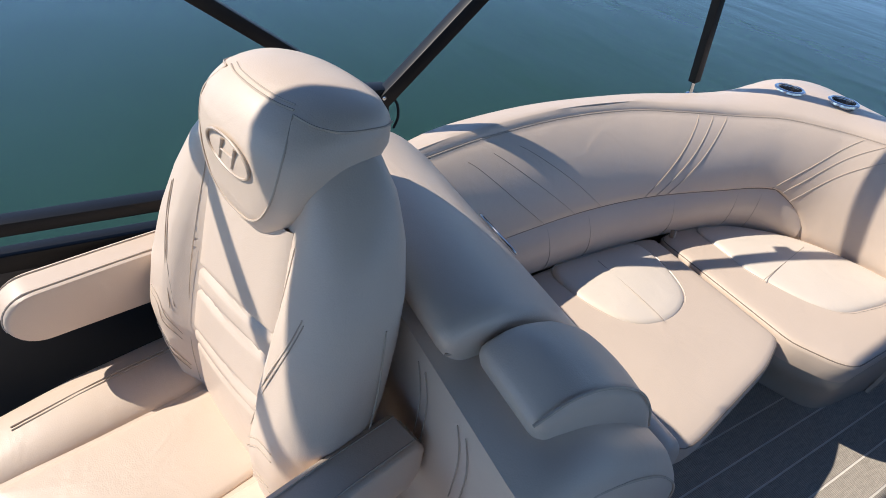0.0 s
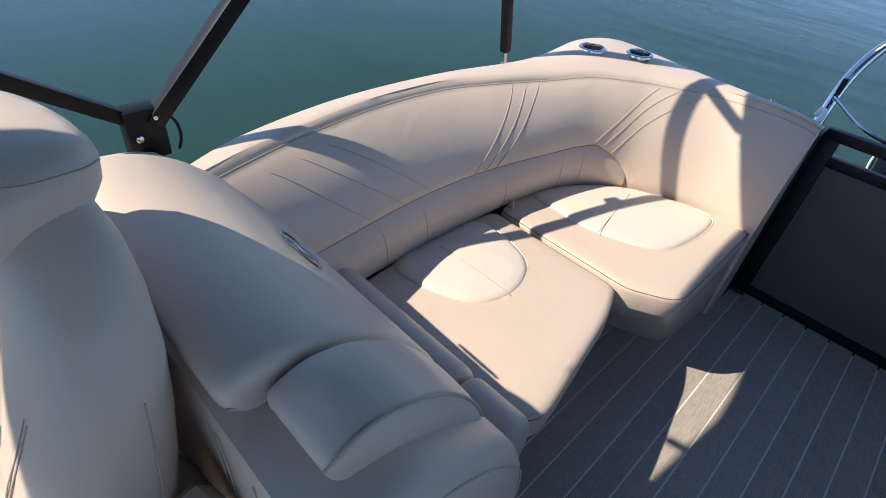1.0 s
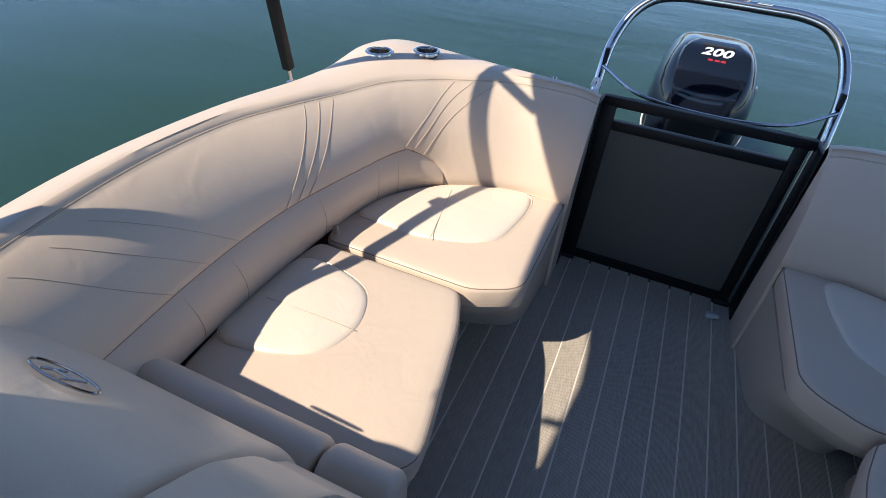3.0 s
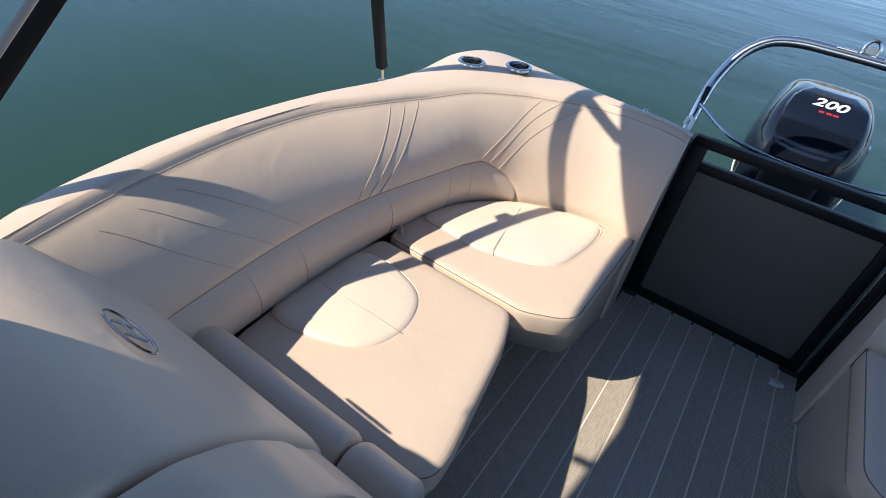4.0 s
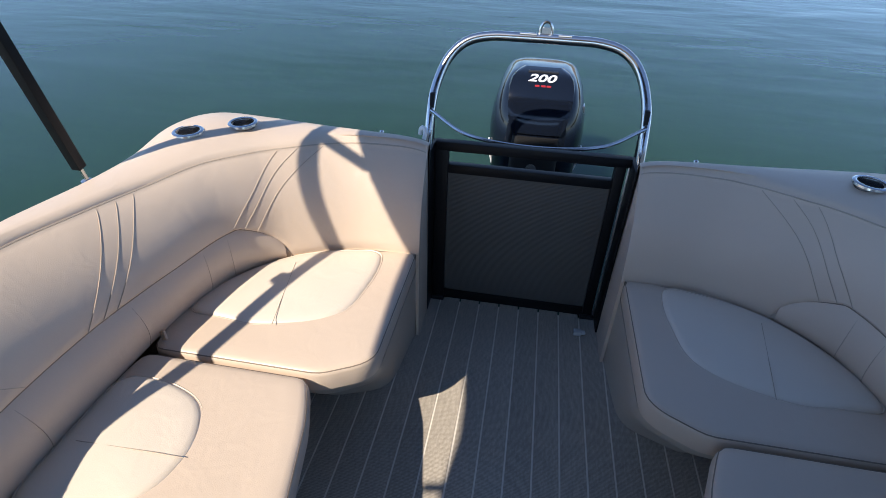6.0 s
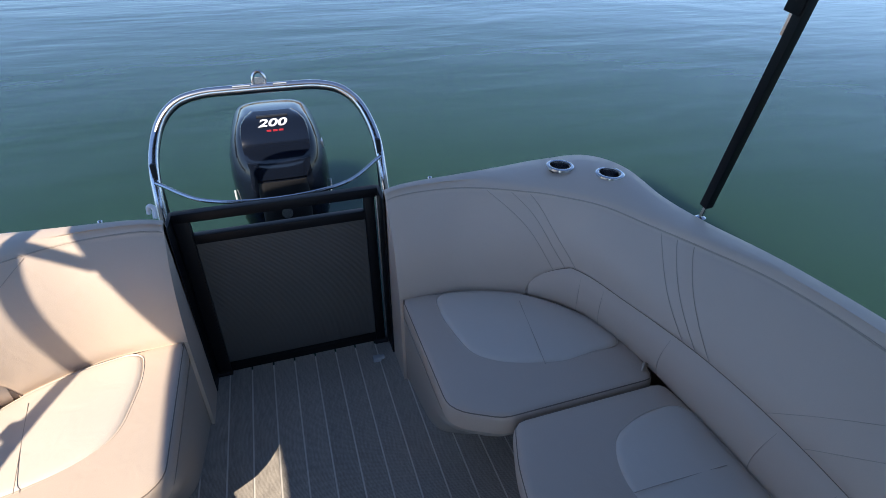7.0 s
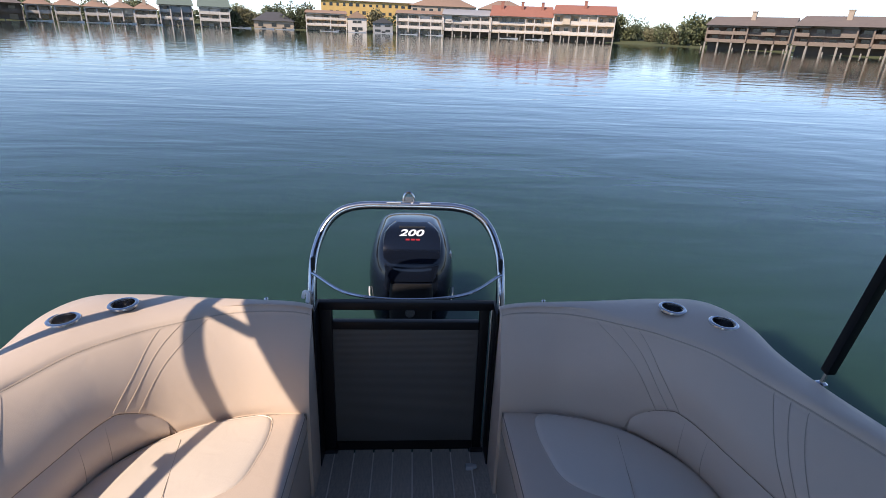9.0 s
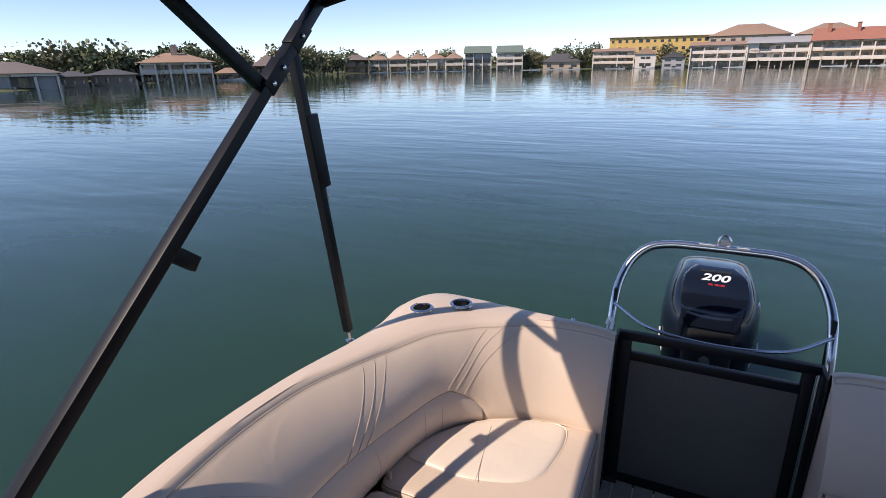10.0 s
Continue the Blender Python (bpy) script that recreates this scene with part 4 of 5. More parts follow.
def helm_chair():
    c = thing("helm_chair", (0, 0, 0), "cream vinyl helm chair with a headrest, padded armrests and stitched pleats", "chair", frame_of=CHAIR)
    # back: one stuffed shell with proud side bolsters
    secs = []
    zs = [0.36 + 0.715 * k / 40 for k in range(41)]
    for z in zs:
        _, w, proud, thick = between(CHAIR_BACK, z)
        ring = [chair_face(w * math.sin(math.pi / 2 * k / 20), z) for k in range(-20, 21)]
        back_y = chair_front(z) + thick
        side_y = ring[0].y
        for k in range(1, 20):
            a = math.pi * k / 20
            ring.append(Vector((w * math.copysign(abs(math.cos(a)) ** 0.6, math.cos(a)), side_y + (back_y - side_y) * math.sin(a) ** 0.6, z)))
        secs.append(ring)
    back = part("backrest", loft(secs), VINYL, c)
    # centre panel with pairs of pleats
    rows = []
    for k in range(121):
        z = 0.415 + 0.53 * k / 120
        w = 0.126 + 0.006 * math.sin(math.pi * k / 120)
        row = []
        for f in (-1, -0.97, -0.9, -0.7, -0.4, 0, 0.4, 0.7, 0.9, 0.97, 1):
            slope = 0.016 * f
            dip = sum(0.009 * math.exp(-(((z - slope - zp) / 0.0055) ** 2)) for zp in (0.750, 0.703, 0.609, 0.573))
            row.append(Vector((w * f, chair_front(z) - 0.010 + dip * (1 - f ** 8) + 0.005 * f * f + (0.018 if abs(f) > 0.99 else 0.004 if abs(f) > 0.96 else 0), z)))
        rows.append(row)
    bm = bmesh.new()
    grid(bm, rows)
    part("centre_panel", tidy(bm), VINYL, back, "pleated centre panel")
    for s in (-1, 1):
        for runs in (((0.134, 0.43), (0.134, 0.55), (0.136, 0.70), (0.137, 0.82), (0.135, 0.93)), ((0.150, 0.64), (0.172, 0.74), (0.196, 0.82), (0.205, 0.87)), ((0.155, 0.635), (0.178, 0.735), (0.201, 0.815), (0.21, 0.865)),
                     ((0.142, 0.57), (0.160, 0.615), (0.19, 0.64), (0.225, 0.645)), ((0.144, 0.555), (0.163, 0.60), (0.193, 0.625), (0.228, 0.63)), ((0.142, 0.475), (0.160, 0.52), (0.188, 0.545), (0.22, 0.55)), ((0.144, 0.46), (0.163, 0.505), (0.191, 0.53), (0.223, 0.535))):
            part("seam", stitched([chair_face(s * x, z, 0.0006) for x, z in runs], 0.0010), THREAD, back)
        part("seam", stitched([Vector((s * w, y, z)) for w, y, z in ((0.291, 0.055, 0.62), (0.288, 0.075, 0.74), (0.273, 0.095, 0.85))], 0.0014), THREAD, back)
    # headrest: a hood drawn over the top, tongue-shaped in front

    def hood(z, deg, out=0.0):
        _, w, y0, y1, p = between(CHAIR_HEAD, z)
        a = radians(deg)
        return Vector(((w + out) * math.copysign(abs(math.cos(a)) ** (2 / p), math.cos(a)), (y0 + y1) / 2 + ((y1 - y0) / 2 + out) * math.copysign(abs(math.sin(a)) ** (2 / p), math.sin(a)), z))
    hr = part("headrest", loft([[hood(z, 360 * k / 64) for k in range(64)] for z in [0.902 + 0.212 * q / 30 for q in range(31)]]), VINYL, c)
    edge = [(1.098, -52), (1.06, -50), (1.0, -52), (0.955, -58), (0.930, -72), (0.924, -90), (0.930, -108), (0.955, -122), (1.0, -128), (1.06, -130), (1.098, -128)]
    part("seam", stitched([hood(z, a, 0.0008) for z, a in edge], 0.0018, 70), THREAD, hr)
    part("seam", stitched([hood(1.101, a, 0.0008) for a in (-128, -110, -90, -70, -52)], 0.0018, 30), THREAD, hr)
    part("seam", stitched([hood(1.105, a, 0.0008) for a in (-128, -110, -90, -70, -52)], 0.0012, 30), THREAD, hr)
    for a0, a1 in ((-52, 40), (-128, -220)):
        part("seam", stitched([hood(1.098 - 0.004 * k, a0 + (a1 - a0) * k / 6, 0.0008) for k in range(7)], 0.0016, 30), THREAD, hr)
    bc = Vector((0.004, 0.0165, 1.018))
    bd = part("badge", tube([bc + Vector((0.060 * math.cos(a), 0.002, 0.027 * math.sin(a))) for a in (2 * math.pi * k / 36 for k in range(38))], 0.0022, 6, cap=False), VINYL_TAN, hr, "embossed oval badge")
    for dx in (-0.018, 0.018):
        part("badge_bar", tube([bc + Vector((dx - 0.008, 0.002, -0.018)), bc + Vector((dx + 0.008, 0.002, 0.018))], 0.0022, 6), VINYL_TAN, bd)
    part("badge_bar", tube([bc + Vector((-0.018, 0.002, 0)), bc + Vector((0.018, 0.002, 0))], 0.0022, 6), VINYL_TAN, bd)
    # seat with raised sides that run back past the backrest
    st = part("seat", cushion([(-0.26, 0.20), (-0.30, 0.05), (-0.305, -0.25), (-0.26, -0.52), (0.26, -0.52), (0.305, -0.25), (0.30, 0.05), (0.26, 0.20)], 0.27, 0.412, 0.09, 0.05, 0.004), VINYL, c)
    part("seat_panel", cushion([(-0.118, -0.03), (-0.122, -0.2), (-0.128, -0.42), (0.128, -0.42), (0.122, -0.2), (0.118, -0.03)], 0.39, 0.424, 0.02, 0.014, 0.006), VINYL, st, "flat seat panel")
    for s in (-1, 1):
        rows = []
        for y, h, w0, w1 in ((0.20, 0.405, 0.20, 0.25), (0.17, 0.435, 0.17, 0.285), (0.05, 0.448, 0.135, 0.305), (-0.10, 0.446, 0.122, 0.308), (-0.25, 0.444, 0.124, 0.305), (-0.40, 0.434, 0.128, 0.29), (-0.48, 0.42, 0.15, 0.26), (-0.50, 0.40, 0.17, 0.24)):
            rows.append([Vector((s * (w0 + (w1 - w0) * (0.5 - 0.5 * math.cos(a))), y, 0.375 + (h - 0.375) * math.sin(a) ** 0.55)) for a in (math.pi * k / 16 for k in range(17))])
        bm = bmesh.new()
        grid(bm, rows)
        bs = part("side_bolster", tidy(bm), VINYL, st)
        for dx in (0.0, 0.008):
            part("seam", stitched([(s * (0.232 + dx), 0.10, 0.4455), (s * (0.230 + dx), -0.05, 0.4475), (s * (0.228 + dx), -0.2, 0.4452), (s * (0.22 + dx), -0.36, 0.4375)], 0.0016), THREAD, bs)
    # armrests, rounded at their fore ends
    outline = [Vector((0, 0.105, 0.535)), Vector((0, 0.125, 0.57)), Vector((0, 0.125, 0.63)), Vector((0, 0.105, 0.662)), Vector((0, 0.0, 0.668)), Vector((0, -0.10, 0.668))]
    outline += [Vector((0, -0.243 - 0.058 * math.sin(a), 0.608 + 0.058 * math.cos(a))) for a in (math.pi * k / 14 for k in range(15))]
    cen = Vector((0, -0.10, 0.60))
    for s in (-1, 1):
        rows = []
        for x, d in ((0.286, 0.10), (0.2875, 0.04), (0.294, 0.008), (0.300, 0.0), (0.344, 0.0), (0.352, 0.008), (0.358, 0.04), (0.360, 0.10)):
            rows.append([Vector((s * x, q.y + (cen.y - q.y) * d * 0.5, q.z + (cen.z - q.z) * d)) for q in outline])
        bm = bmesh.new()
        grid(bm, rows, closed=True, cap=True)
        ar = part("armrest", tidy(bm), VINYL, c, "padded armrest with a rounded end", sharp=50)
        for x in (0.2965, 0.3485):
            part("seam", stitched([(s * x, q.y, q.z + 0.0005) for q in outline[3:15]], 0.0016, 40), THREAD, ar)
    part("pedestal", tube([(0, -0.2, 0.0), (0, -0.2, 0.29)], 0.05, 20), ALU, c, "aluminium pedestal")
    part("pedestal_foot", disc_ring((0, -0.2, 0.0), (0, 0, 1), [(0.15, 0.0), (0.15, 0.012), (0.12, 0.02), (0.05, 0.025)], 28), ALU, c)


helm_chair()


# ---- far bank: ground, houses, trees ----
EARTH = Matrix.Identity(4)


def bank():
    """Land behind the water's edge, one sheet out to the horizon."""
    bm = bmesh.new()
    rows = []
    for b in range(-110, 111, 4):
        d = shore_distance(b)
        rows.append([shore_spot(b, d) + Vector((0, 0, -0.6)), shore_spot(b, d + 0.3) + Vector((0, 0, 0.5)), shore_spot(b, d + 12) + Vector((0, 0, 1.1)), shore_spot(b, d + 60) + Vector((0, 0, 3.5)), shore_spot(b, 900) + Vector((0, 0, 7)), shore_spot(b, 2900) + Vector((0, 0, 7))])
    grid(bm, rows)
    solo("ground", tidy(bm), GRASS, (0, 170, WATER_Z), "grassy far bank of the lake", "ground", kind="structure", frame_of=EARTH)


def shore_distance(b):
    """How far the water's edge lies, by bearing."""
    marks = ((-110, 80), (-60, 100), (-45, 118), (-28, 150), (-20, 172), (0, 174), (30, 172), (40, 150), (46, 128), (52, 98), (58, 82), (66, 70), (110, 60))
    for (b0, d0), (b1, d1) in zip(marks, marks[1:]):
        if b0 <= b <= b1:
            return d0 + (d1 - d0) * (b - b0) / (b1 - b0)
    return 100.0


bank()

D = 174
PAINT = {
    "cream": material("cream_stucco", (0.62, 0.51, 0.38), 0.85, vary=0.15, scale=0.4),
    "white": material("white_stucco", (0.66, 0.60, 0.53), 0.85, vary=0.12, scale=0.4),
    "tan": material("tan_stucco", (0.46, 0.37, 0.28), 0.85, vary=0.15, scale=0.4),
    "brown": material("brown_siding", (0.27, 0.21, 0.165), 0.85, vary=0.2, scale=0.5),
    "grey": material("grey_siding", (0.36, 0.36, 0.36), 0.85, vary=0.15, scale=0.5),
    "ply": material("bare_sheathing", (0.62, 0.42, 0.15), 0.85, vary=0.25, scale=0.5),
    "red_roof": material("red_tile_roof", (0.34, 0.145, 0.10), 0.8, vary=0.3, scale=0.8),
    "tan_roof": material("tan_tile_roof", (0.36, 0.235, 0.16), 0.8, vary=0.3, scale=0.8),
    "brown_roof": material("brown_shingle_roof", (0.19, 0.155, 0.135), 0.85, vary=0.3, scale=0.8),
    "green_roof": material("grey_green_roof", (0.16, 0.205, 0.17), 0.8, vary=0.25, scale=0.8),
    "dark_roof": material("dark_shingle_roof", (0.085, 0.085, 0.09), 0.85, vary=0.3, scale=0.8),
    "wood": material("weathered_timber", (0.17, 0.13, 0.10), 0.9, vary=0.3, scale=1.5),
    "pile": material("pale_pile", (0.36, 0.32, 0.27), 0.9, vary=0.3, scale=1.5),
}
PANE = material("window_glass", (0.018, 0.022, 0.028), 0.08, vary=0.3, scale=0.6)
TRUNK = material("bark", (0.13, 0.10, 0.075), 0.95, vary=0.4, scale=6)


def leaf_material(name, colour):
    m = material(name, colour, 0.75, vary=0.5, scale=0.6)
    nt = m.node_tree
    geo = nt.nodes.new("ShaderNodeNewGeometry")
    b = nt.nodes["Principled BSDF"]
    src = b.inputs["Base Color"].links[0].from_socket
    sc = nt.nodes.new("ShaderNodeMath")
    sc.operation = "MULTIPLY_ADD"
    sc.inputs[1].default_value, sc.inputs[2].default_value = 0.9, 0.55
    nt.links.new(geo.outputs["Random Per Island"], sc.inputs[0])
    mul = nt.nodes.new("ShaderNodeVectorMath")
    mul.operation = "SCALE"
    nt.links.new(src, mul.inputs[0])
    nt.links.new(sc.outputs[0], mul.inputs["Scale"])
    nt.links.new(mul.outputs[0], b.inputs["Base Color"])
    return m


LEAF = [leaf_material("oak_leaves", (0.155, 0.17, 0.08)), leaf_material("dry_leaves", (0.20, 0.185, 0.095)), leaf_material("dark_leaves", (0.115, 0.135, 0.07))]


def quad_box(bm, x0, x1, y0, y1, z0, z1):
    vs = [bm.verts.new(p) for p in ((x0, y0, z0), (x1, y0, z0), (x1, y1, z0), (x0, y1, z0), (x0, y0, z1), (x1, y0, z1), (x1, y1, z1), (x0, y1, z1))]
    for f in ((3, 2, 1, 0), (4, 5, 6, 7), (0, 1, 5, 4), (1, 2, 6, 5), (2, 3, 7, 6), (3, 0, 4, 7)):
        bm.faces.new([vs[i] for i in f])


def facing(bearing, dist, turn=0.0, lift=0.0):
    """The frame of a building on the bank: x to its right as seen from the lake, -y towards the lake."""
    p = shore_spot(bearing, dist)
    return Matrix.Translation(p + Vector((0, 0, lift))) @ Matrix.Rotation(radians(bearing + turn), 4, "Z")


def house(b0, b1, dist, height, storeys, wall, roof, roof_h, label, style="hip", depth=10.0, lift=0.6, piles=False, balcony=True, chimneys=0, bays=None, turn=0.0, category="house"):
    """A building with storeys, openings, balconies and roof between two bearings."""
    height, roof_h = height * 0.8, roof_h * 0.8
    w = 2 * dist * math.tan(radians(abs(b1 - b0)) / 2)
    fr = facing((b0 + b1) / 2, dist + 1, turn)
    h = thing("house", (0, 0, lift), label, category, "houses on the far bank", frame_of=fr)
    z0 = 2.4 if piles else lift
    eave = height - roof_h
    sh = (eave - z0) / storeys
    n = bays or max(2, round(w / 4.2))
    bw = w / n
    body = bmesh.new()
    band = "white" if wall in ("cream", "white", "grey") else wall

    def bit(name, paint, *sides):
        bm = bmesh.new()
        quad_box(bm, *sides)
        part(name, tidy(bm), PAINT[paint], h)
    back = 2.2 if balcony else 0.0
    steps = [random.choice((0.0, 0.0, 0.5, 1.1)) if balcony else 0.0 for k in range(n)]
    quad_box(body, -w / 2, w / 2, back, depth, z0, eave)
    for k in range(n):
        x0, x1 = -w / 2 + k * bw, -w / 2 + (k + 1) * bw
        if balcony:
            for s in range(storeys):
                zb = z0 + s * sh
                bit("balcony", wall, x0 + 0.01, x1 - 0.01, steps[k] - 0.1, back - 0.01, zb - 0.25, zb)
                # solid parapet in front of the balcony
                if s or piles:
                    bit("parapet", band, x0 + 0.02, x1 - 0.02, steps[k] - 0.1, steps[k] + 0.05, zb + 0.01, zb + sh * random.choice((0.26, 0.30, 0.34)))
            bit("fascia", band, x0 + 0.01, x1 - 0.01, steps[k] - 0.2, back - 0.01, eave - 0.35, eave - 0.02)
            if k == 0 or random.random() < 0.45:
                bit("fin_wall", band, x0 - 0.14, x0 + 0.14, -0.12, back - 0.02, z0, eave - 0.4)
            if random.random() < 0.3:
                bit("bay", wall, x0 + 0.2, x1 - 0.2, 0.4, back - 0.02, z0 + (storeys - 1) * sh + 0.01, eave - 0.37)
    if balcony:
        bit("fin_wall", band, w / 2 - 0.12, w / 2 + 0.12, -0.12, back - 0.02, z0, eave - 0.4)
    tidy(body)
    wl = part("wall", body, PAINT[wall], h)
    if style == "hip":
        bm = bmesh.new()
        o = 0.6
        rr = min(w / 2, depth / 2) * 0.75
        a = [bm.verts.new(p) for p in ((-w / 2 - o, -o, eave), (w / 2 + o, -o, eave), (w / 2 + o, depth + o, eave), (-w / 2 - o, depth + o, eave))]
        c = [bm.verts.new(p) for p in ((-w / 2 + rr, depth / 2, height), (w / 2 - rr, depth / 2, height))]
        for f in ((a[0], a[1], c[1], c[0]), (a[1], a[2], c[1]), (a[2], a[3], c[0], c[1]), (a[3], a[0], c[0]), (a[3], a[2], a[1], a[0])):
            bm.faces.new(f)
    elif style == "gable":
        bm = bmesh.new()
        a = [bm.verts.new(p) for p in ((-w / 2 - .4, -.5, eave), (0, -.5, height), (w / 2 + .4, -.5, eave), (-w / 2 - .4, depth, eave), (0, depth, height), (w / 2 + .4, depth, eave))]
        for f in ((a[0], a[1], a[4], a[3]), (a[1], a[2], a[5], a[4]), (a[0], a[2], a[1]), (a[3], a[4], a[5]), (a[0], a[3], a[5], a[2])):
            bm.faces.new(f)
    else:  # a slope towards the lake with a ridge behind
        bm = bmesh.new()
        a = [bm.verts.new(p) for p in ((-w / 2 - .5, -.7, eave), (w / 2 + .5, -.7, eave), (w / 2 + .2, depth * .6, height), (-w / 2 - .2, depth * .6, height), (-w / 2 - .5, depth + .5, eave), (w / 2 + .5, depth + .5, eave))]
        for f in ((a[0], a[1], a[2], a[3]), (a[3], a[2], a[5], a[4]), (a[1], a[5], a[2]), (a[0], a[3], a[4]), (a[0], a[4], a[5], a[1])):
            bm.faces.new(f)
    part("roof", tidy(bm), PAINT[roof], h)
    for s in range(storeys):
        for k in range(n):
            x = -w / 2 + (k + 0.5) * bw
            zb = z0 + s * sh
            ww = bw * random.choice((0.36, 0.46, 0.56))
            top = random.choice((0.62, 0.70, 0.74))
            bm = bmesh.new()
            quad_box(bm, x - ww / 2, x + ww / 2, back - 0.06, back + 0.1, zb + sh * (0.06 if balcony else 0.3), zb + sh * top)
            win = part("window", tidy(bm), PANE, h)
            if dist < 130 or ww > 2.2:
                bm = bmesh.new()
                quad_box(bm, x - 0.07, x + 0.07, back - 0.12, back - 0.05, zb + sh * (0.06 if balcony else 0.3), zb + sh * top)
                part("mullion", tidy(bm), PAINT["white"], win)
    if piles:
        for k in range(n + 1):
            x = -w / 2 + k * bw
            bm = bmesh.new()
            quad_box(bm, x - 0.17, x + 0.17, 0.0, 0.34, -1.0, z0 - 0.28)
            part("support_post", tidy(bm), PAINT["pile"], h)
        bm = bmesh.new()
        quad_box(bm, -w / 2, w / 2, 3.0, 3.3, -0.8, z0 - 0.3)
        part("dock_wall", tidy(bm), PAINT["wood"], h)
    # dock along the water, on short posts
    if dist < D + 20:
        bm = bmesh.new()
        quad_box(bm, -w / 2, w / 2, -3.2, -0.2, 0.38, 0.55)
        part("dock", tidy(bm), PAINT["wood"], h)
        for k in range(int(w / 3.0) + 1):
            bm = bmesh.new()
            x = -w / 2 + 0.15 + k * 3.0 * (w - 0.3) / max(1, int(w / 3.0)) / 3.0
            quad_box(bm, x - 0.11, x + 0.11, -3.15, -2.93, -0.9, 0.9 + 0.5 * random.random())
            part("dock_post", tidy(bm), PAINT["pile"], h)
    for k in range(chimneys):
        x = -w / 2 + (k + 0.5) * w / chimneys
        bm = bmesh.new()
        quad_box(bm, x - 0.45, x + 0.45, depth * 0.35, depth * 0.35 + 0.9, eave, height + 0.9)
        quad_box(bm, x - 0.55, x + 0.55, depth * 0.35 - .1, depth * 0.35 + 1.0, height + 0.9, height + 1.1)
        part("chimney", tidy(bm), PAINT["red_roof" if roof == "red_roof" else "tan"], h)
    return h


def tree(bearing, dist, height, spread, leaf=0, lift=0.8, trunk_share=0.12, clumps=1500):
    height *= 0.74
    fr = facing(bearing, dist, 0)
    t = thing("tree", (0, 0, lift - 0.3), "leafy green tree on the far bank", "tree", "trees on the far bank", frame_of=fr)
    tr = tube([(0, 0, lift - 0.4), (0.1, 0, lift + height * 0.25), (0.0, 0.1, lift + height * 0.6)], 0.22, 7, 8)
    for v in tr.verts:
        k = 1 - 0.7 * min(1, max(0, (v.co.z - lift) / height))
        v.co.x *= k
        v.co.y *= k
    trunk = part("trunk", tr, TRUNK, t)
    for a in range(4):
        an = a * 1.7 + bearing
        part("limb", tube([(0, 0, lift + height * 0.3), (math.cos(an) * spread * 0.25, math.sin(an) * spread * 0.25, lift + height * 0.5), (math.cos(an) * spread * 0.38, math.sin(an) * spread * 0.38, lift + height * 0.68)], 0.08, 5, 6), TRUNK, trunk)
    lobes = []
    for k in range(11):
        an = random.uniform(0, 6.28)
        r = random.uniform(0.0, 0.36) * spread
        zc = lift + height * random.uniform(trunk_share + 0.12, 0.80)
        lobes.append((Vector((math.cos(an) * r, math.sin(an) * r, zc)), spread * random.uniform(0.17, 0.30)))
    bm = bmesh.new()
    for k in range(clumps):
        c, r = random.choice(lobes)
        d = Vector((random.gauss(0, 1), random.gauss(0, 1), random.gauss(0, 0.8))).normalized()
        p = c + d * r * random.uniform(0.45, 1.1)
        size = spread * random.uniform(0.018, 0.042)
        u = Vector((random.gauss(0, 1), random.gauss(0, 1), random.gauss(0, 1))).normalized()
        v = u.orthogonal().normalized()
        w = u.cross(v)
        vs = [bm.verts.new(p + (math.cos(q) * v + math.sin(q) * w) * size * random.uniform(0.6, 1.2) + u * random.uniform(-.3, .3) * size) for q in (0, 1.26, 2.51, 3.77, 5.03)]
        bm.faces.new(vs)
    part("crown", bm, LEAF[leaf], t)


# from the far end of the bank towards the condominium
house(35.9, 33.4, 166, 7.5, 2, "brown", "brown_roof", 2.0, "brown two-storey lake house with a dark roof")
for a in (33.2, 31.2, 29.1, 27.2, 25.4):
    house(a, a - 1.75, D, 7.6, 2, "cream", "tan_roof", 2.0, "cream lake house with balconies and a tan hip roof", chimneys=1, bays=2)
house(23.4, 20.7, D, 10.2, 3, "grey", "green_roof", 2.8, "three-storey grey lake house with a green roof", style="slope", bays=3)
house(20.1, 17.5, D, 10.2, 3, "white", "green_roof", 2.8, "three-storey white lake house with a green roof", style="slope", bays=3)
house(15.4, 11.7, D + 4, 6.8, 1, "tan", "dark_roof", 3.2, "low tan house with a dark hip roof", balcony=False)
house(10.5, 6.6, D, 8.2, 3, "cream", "tan_roof", 1.2, "long three-level cream house with open balconies", style="slope", bays=5)
house(6.5, 4.6, D - 1, 8.2, 2, "white", "tan_roof", 2.4, "white gabled boathouse at the water's edge", style="gable", balcony=False, bays=1)
house(9.0, 0.0, D + 45, 14.5, 3, "ply", "white", 0.6, "half-built block in bare yellow sheathing", style="slope", balcony=False, bays=14, lift=3)
house(4.0, 2.0, D, 6.4, 2, "grey", "dark_roof", 2.0, "small grey house with a dark gable", style="gable", balcony=False, bays=2)
house(1.6, -3.0, D, 9.6, 3, "white", "tan_roof", 1.4, "white terraced house with stepped balconies", style="slope", bays=4)
house(0.2, -6.3, D + 40, 18.0, 3, "tan", "tan_roof", 5.0, "tall tan block with a hip roof", balcony=False, bays=8, lift=3, depth=22)
house(-6.6, -11.5, D + 40, 17.0, 3, "tan", "tan_roof", 4.5, "tall tan block with a hip roof", balcony=False, bays=8, lift=3, depth=22)
house(-3.1, -7.8, D, 10.6, 2, "white", "grey", 2.2, "white house on piles over the water", style="slope", piles=True, bays=5)
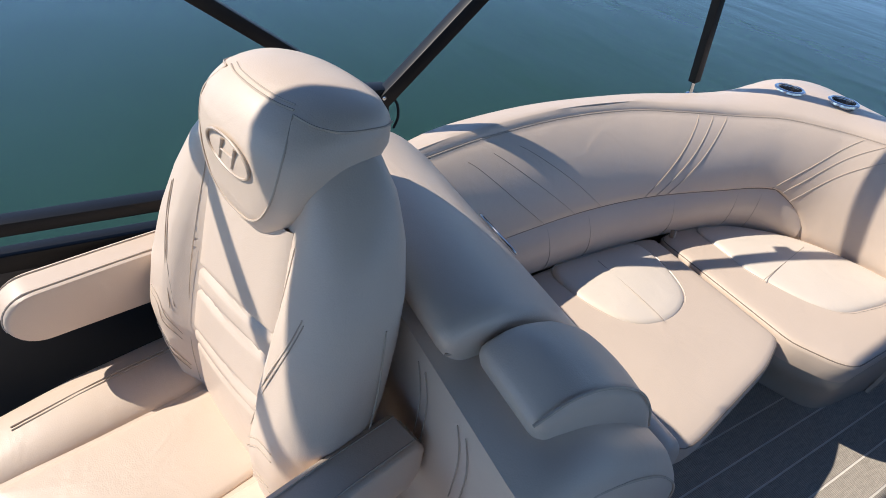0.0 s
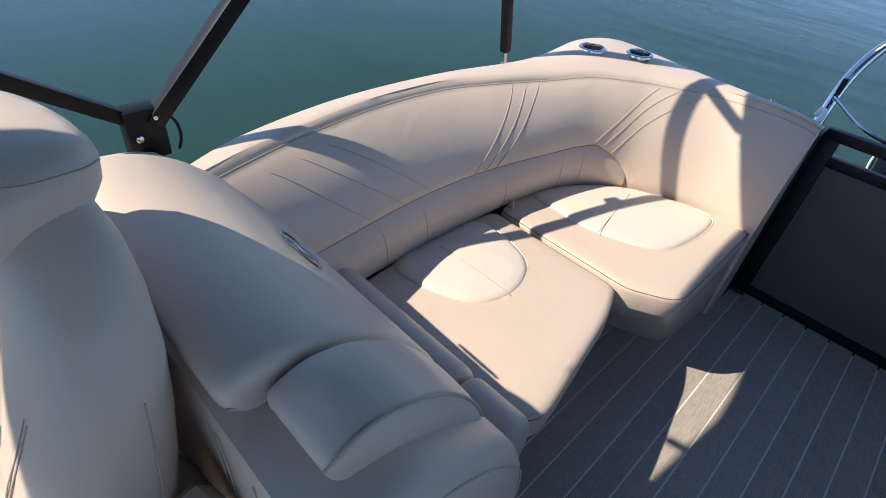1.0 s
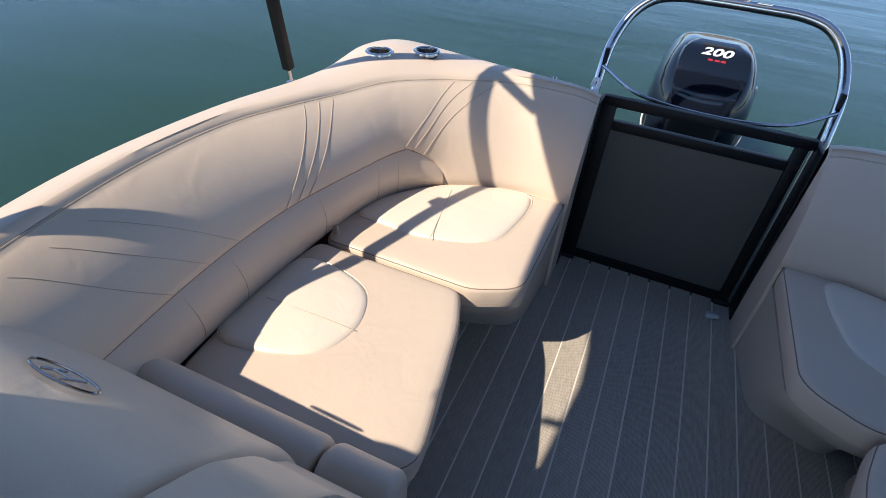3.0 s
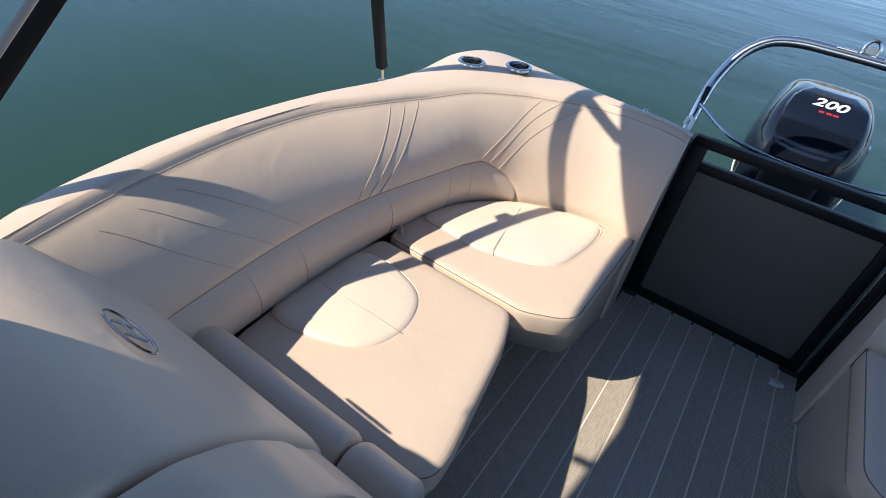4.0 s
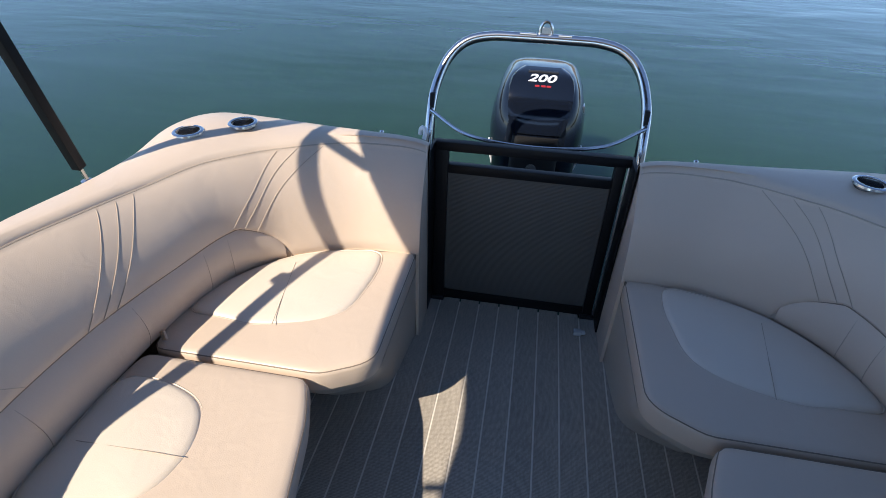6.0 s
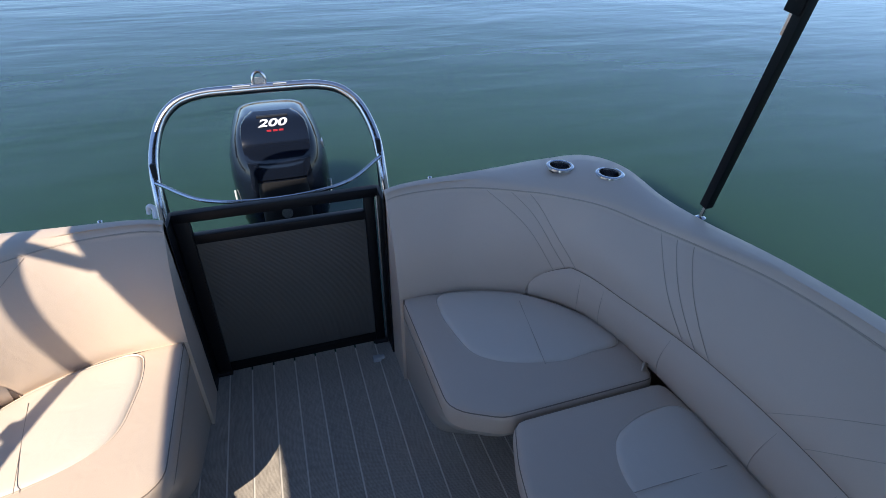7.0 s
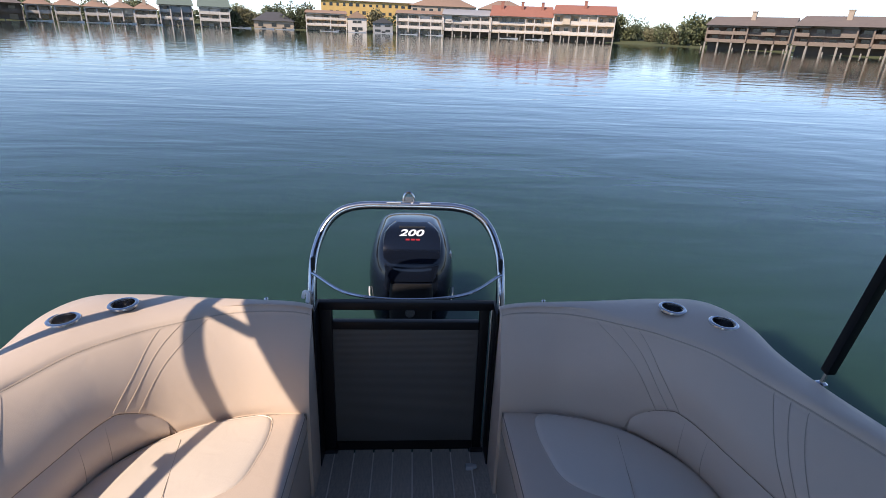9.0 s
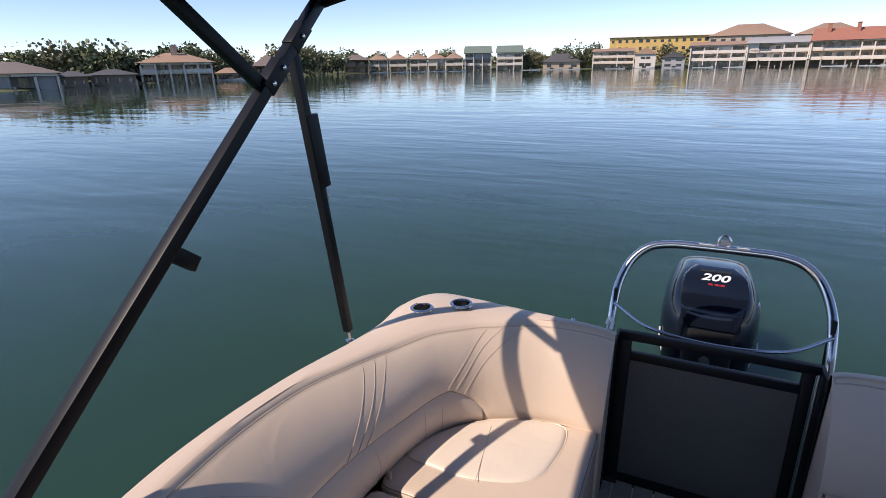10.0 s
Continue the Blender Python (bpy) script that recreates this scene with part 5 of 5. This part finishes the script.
house(-7.9, -14.0, D - 1, 12.6, 2, "cream", "red_roof", 4.0, "cream apartment house with a red tiled roof on piles", style="slope", piles=True, chimneys=3, bays=7)
house(-14.1, -20.0, D - 3, 13.4, 2, "cream", "red_roof", 3.4, "cream apartment house with a red tiled roof on piles", style="slope", piles=True, chimneys=1, bays=7)
for a in (-28.2, -35.2, -42.2):
    house(a, a - 6.8, shore_distance(a - 3.4), 9.8, 2, "brown", "brown_roof", 2.6, "brown waterside condominium with balconies on piles", style="slope", piles=True, bays=6, chimneys=1, turn=-10)
# nearer bank to the other side
house(44.8, 41.6, 138, 7.0, 1, "brown", "brown_roof", 3.2, "low brown house with a broad roof", bays=4)
house(55.0, 48.9, 95, 6.4, 2, "cream", "tan_roof", 1.9, "cream villa with pillars and a tan hip roof", chimneys=1, bays=5)
house(48.4, 46.2, 108, 3.4, 1, "tan", "tan_roof", 1.2, "small boathouse with a tan roof", bays=2)
house(59.2, 55.6, 84, 3.4, 1, "brown", "dark_roof", 0.9, "low dark boathouse at the water's edge", bays=4, balcony=False)
house(61.5, 59.4, 80, 3.2, 1, "brown", "dark_roof", 0.8, "low dark boathouse at the water's edge", bays=3, balcony=False)
house(68.0, 61.6, 76, 4.6, 1, "grey", "brown_roof", 1.6, "grey lake house with a brown roof", bays=4)
for b, d, h, s, l in ((63.5, 95, 7, 8, 0), (61.0, 98, 8, 9, 1), (59.0, 97, 7.5, 9, 0), (57.2, 99, 8.5, 10, 0), (55.8, 100, 7, 8, 2), (52.5, 116, 10, 10, 2), (50.5, 118, 10, 9, 0), (48.6, 120, 8, 9, 0), (46.8, 125, 8, 8, 1),
                      (45.5, 152, 9, 10, 0), (42.2, 146, 9, 10, 1), (41.0, 147, 10, 11, 0), (39.4, 150, 9, 10, 1), (38.0, 156, 8.5, 9, 0), (36.6, 160, 8.6, 8, 2), (34.6, 190, 9.5, 9, 2), (32.0, 195, 8.5, 8, 0), (28.2, 196, 8.5, 9, 2),
                      (25.0, 196, 9, 9, 0), (17.0, 186, 8, 9, 0), (15.9, 184, 7, 8, 1), (13.4, 196, 9, 9, 2), (11.4, 182, 11, 10, 2), (10.6, 183, 8.5, 7, 0), (3.6, 186, 10, 9, 1), (-20.4, 184, 11, 10, 0), (-21.8, 186, 9, 9, 2),
                      (-23.4, 180, 6.5, 7, 1), (-24.6, 168, 7, 7, 0), (-25.6, 166, 6, 7, 1), (-26.6, 164, 8.5, 9, 2), (-27.6, 162, 9.5, 10, 0), (-28.6, 168, 9, 10, 2)):
    tree(b, d, h * (0.8 if b > 44 else 1.0), s, l)
# woods closing the bank behind the houses
bm = bmesh.new()
for k in range(9000):
    b = random.uniform(-48, 70)
    d = shore_distance(b) + random.uniform(26, 44)
    top = 3.6 + 2.6 * noise.noise(Vector((b * 0.35, 0, 0))) + 1.6 * noise.noise(Vector((b * 1.3, 4, 0)))
    p = shore_spot(b, d) + Vector((0, 0, 1.0 + max(top, 0.8) * random.random() ** 0.6 * d / 190))
    u = Vector((random.gauss(0, 1), random.gauss(0, 1), random.gauss(0, 1))).normalized()
    v = u.orthogonal().normalized()
    w = u.cross(v)
    s = random.uniform(0.35, 0.8)
    bm.faces.new([bm.verts.new(p + (math.cos(q) * v + math.sin(q) * w) * s * random.uniform(0.6, 1.2)) for q in (0, 1.26, 2.51, 3.77, 5.03)])
solo("far_woods", bm, LEAF[2], (0, 200, WATER_Z), "dense green woods behind the lake houses", "woods", kind="stuff", frame_of=EARTH)
# boats and dock edge: pale hulls moored along the bank
HULL = material("white_gelcoat", (0.7, 0.7, 0.7), 0.3, vary=0.1, scale=0.6)
for b, d in ((32.4, 168), (30.2, 168), (28.3, 168), (26.3, 169), (24.2, 168), (16.6, 168), (14.5, 168), (12.6, 168), (8.3, 168), (5.6, 168), (2.9, 168), (0.4, 168), (-2.2, 168), (-9.8, 167), (-12.4, 167), (47.2, 104)):
    fr = facing(b, d, 0)
    bm = bmesh.new()
    rows = []
    for x, w, z0, z1 in ((-2.6, 0.75, 0.0, 0.75), (-1.0, 0.85, -0.1, 0.75), (0.8, 0.8, -0.1, 0.8), (2.0, 0.45, 0.0, 0.92), (2.7, 0.04, 0.45, 1.0)):
        rows.append([(x, -w * 0.6, z0), (x, -w, z1), (x, w, z1), (x, w * 0.6, z0)])
    grid(bm, rows, closed=True, cap=True)
    boat = thing("moored_boat", (0, 0, -0.1), "small white motor boat moored at the far bank", "boat", "moored boats", frame_of=fr)
    part("hull", tidy(bm), HULL, boat)
    bm = bmesh.new()
    quad_box(bm, -0.6, 0.5, -0.5, 0.5, 0.78, 1.25)
    part("cabin", tidy(bm), PANE, boat)
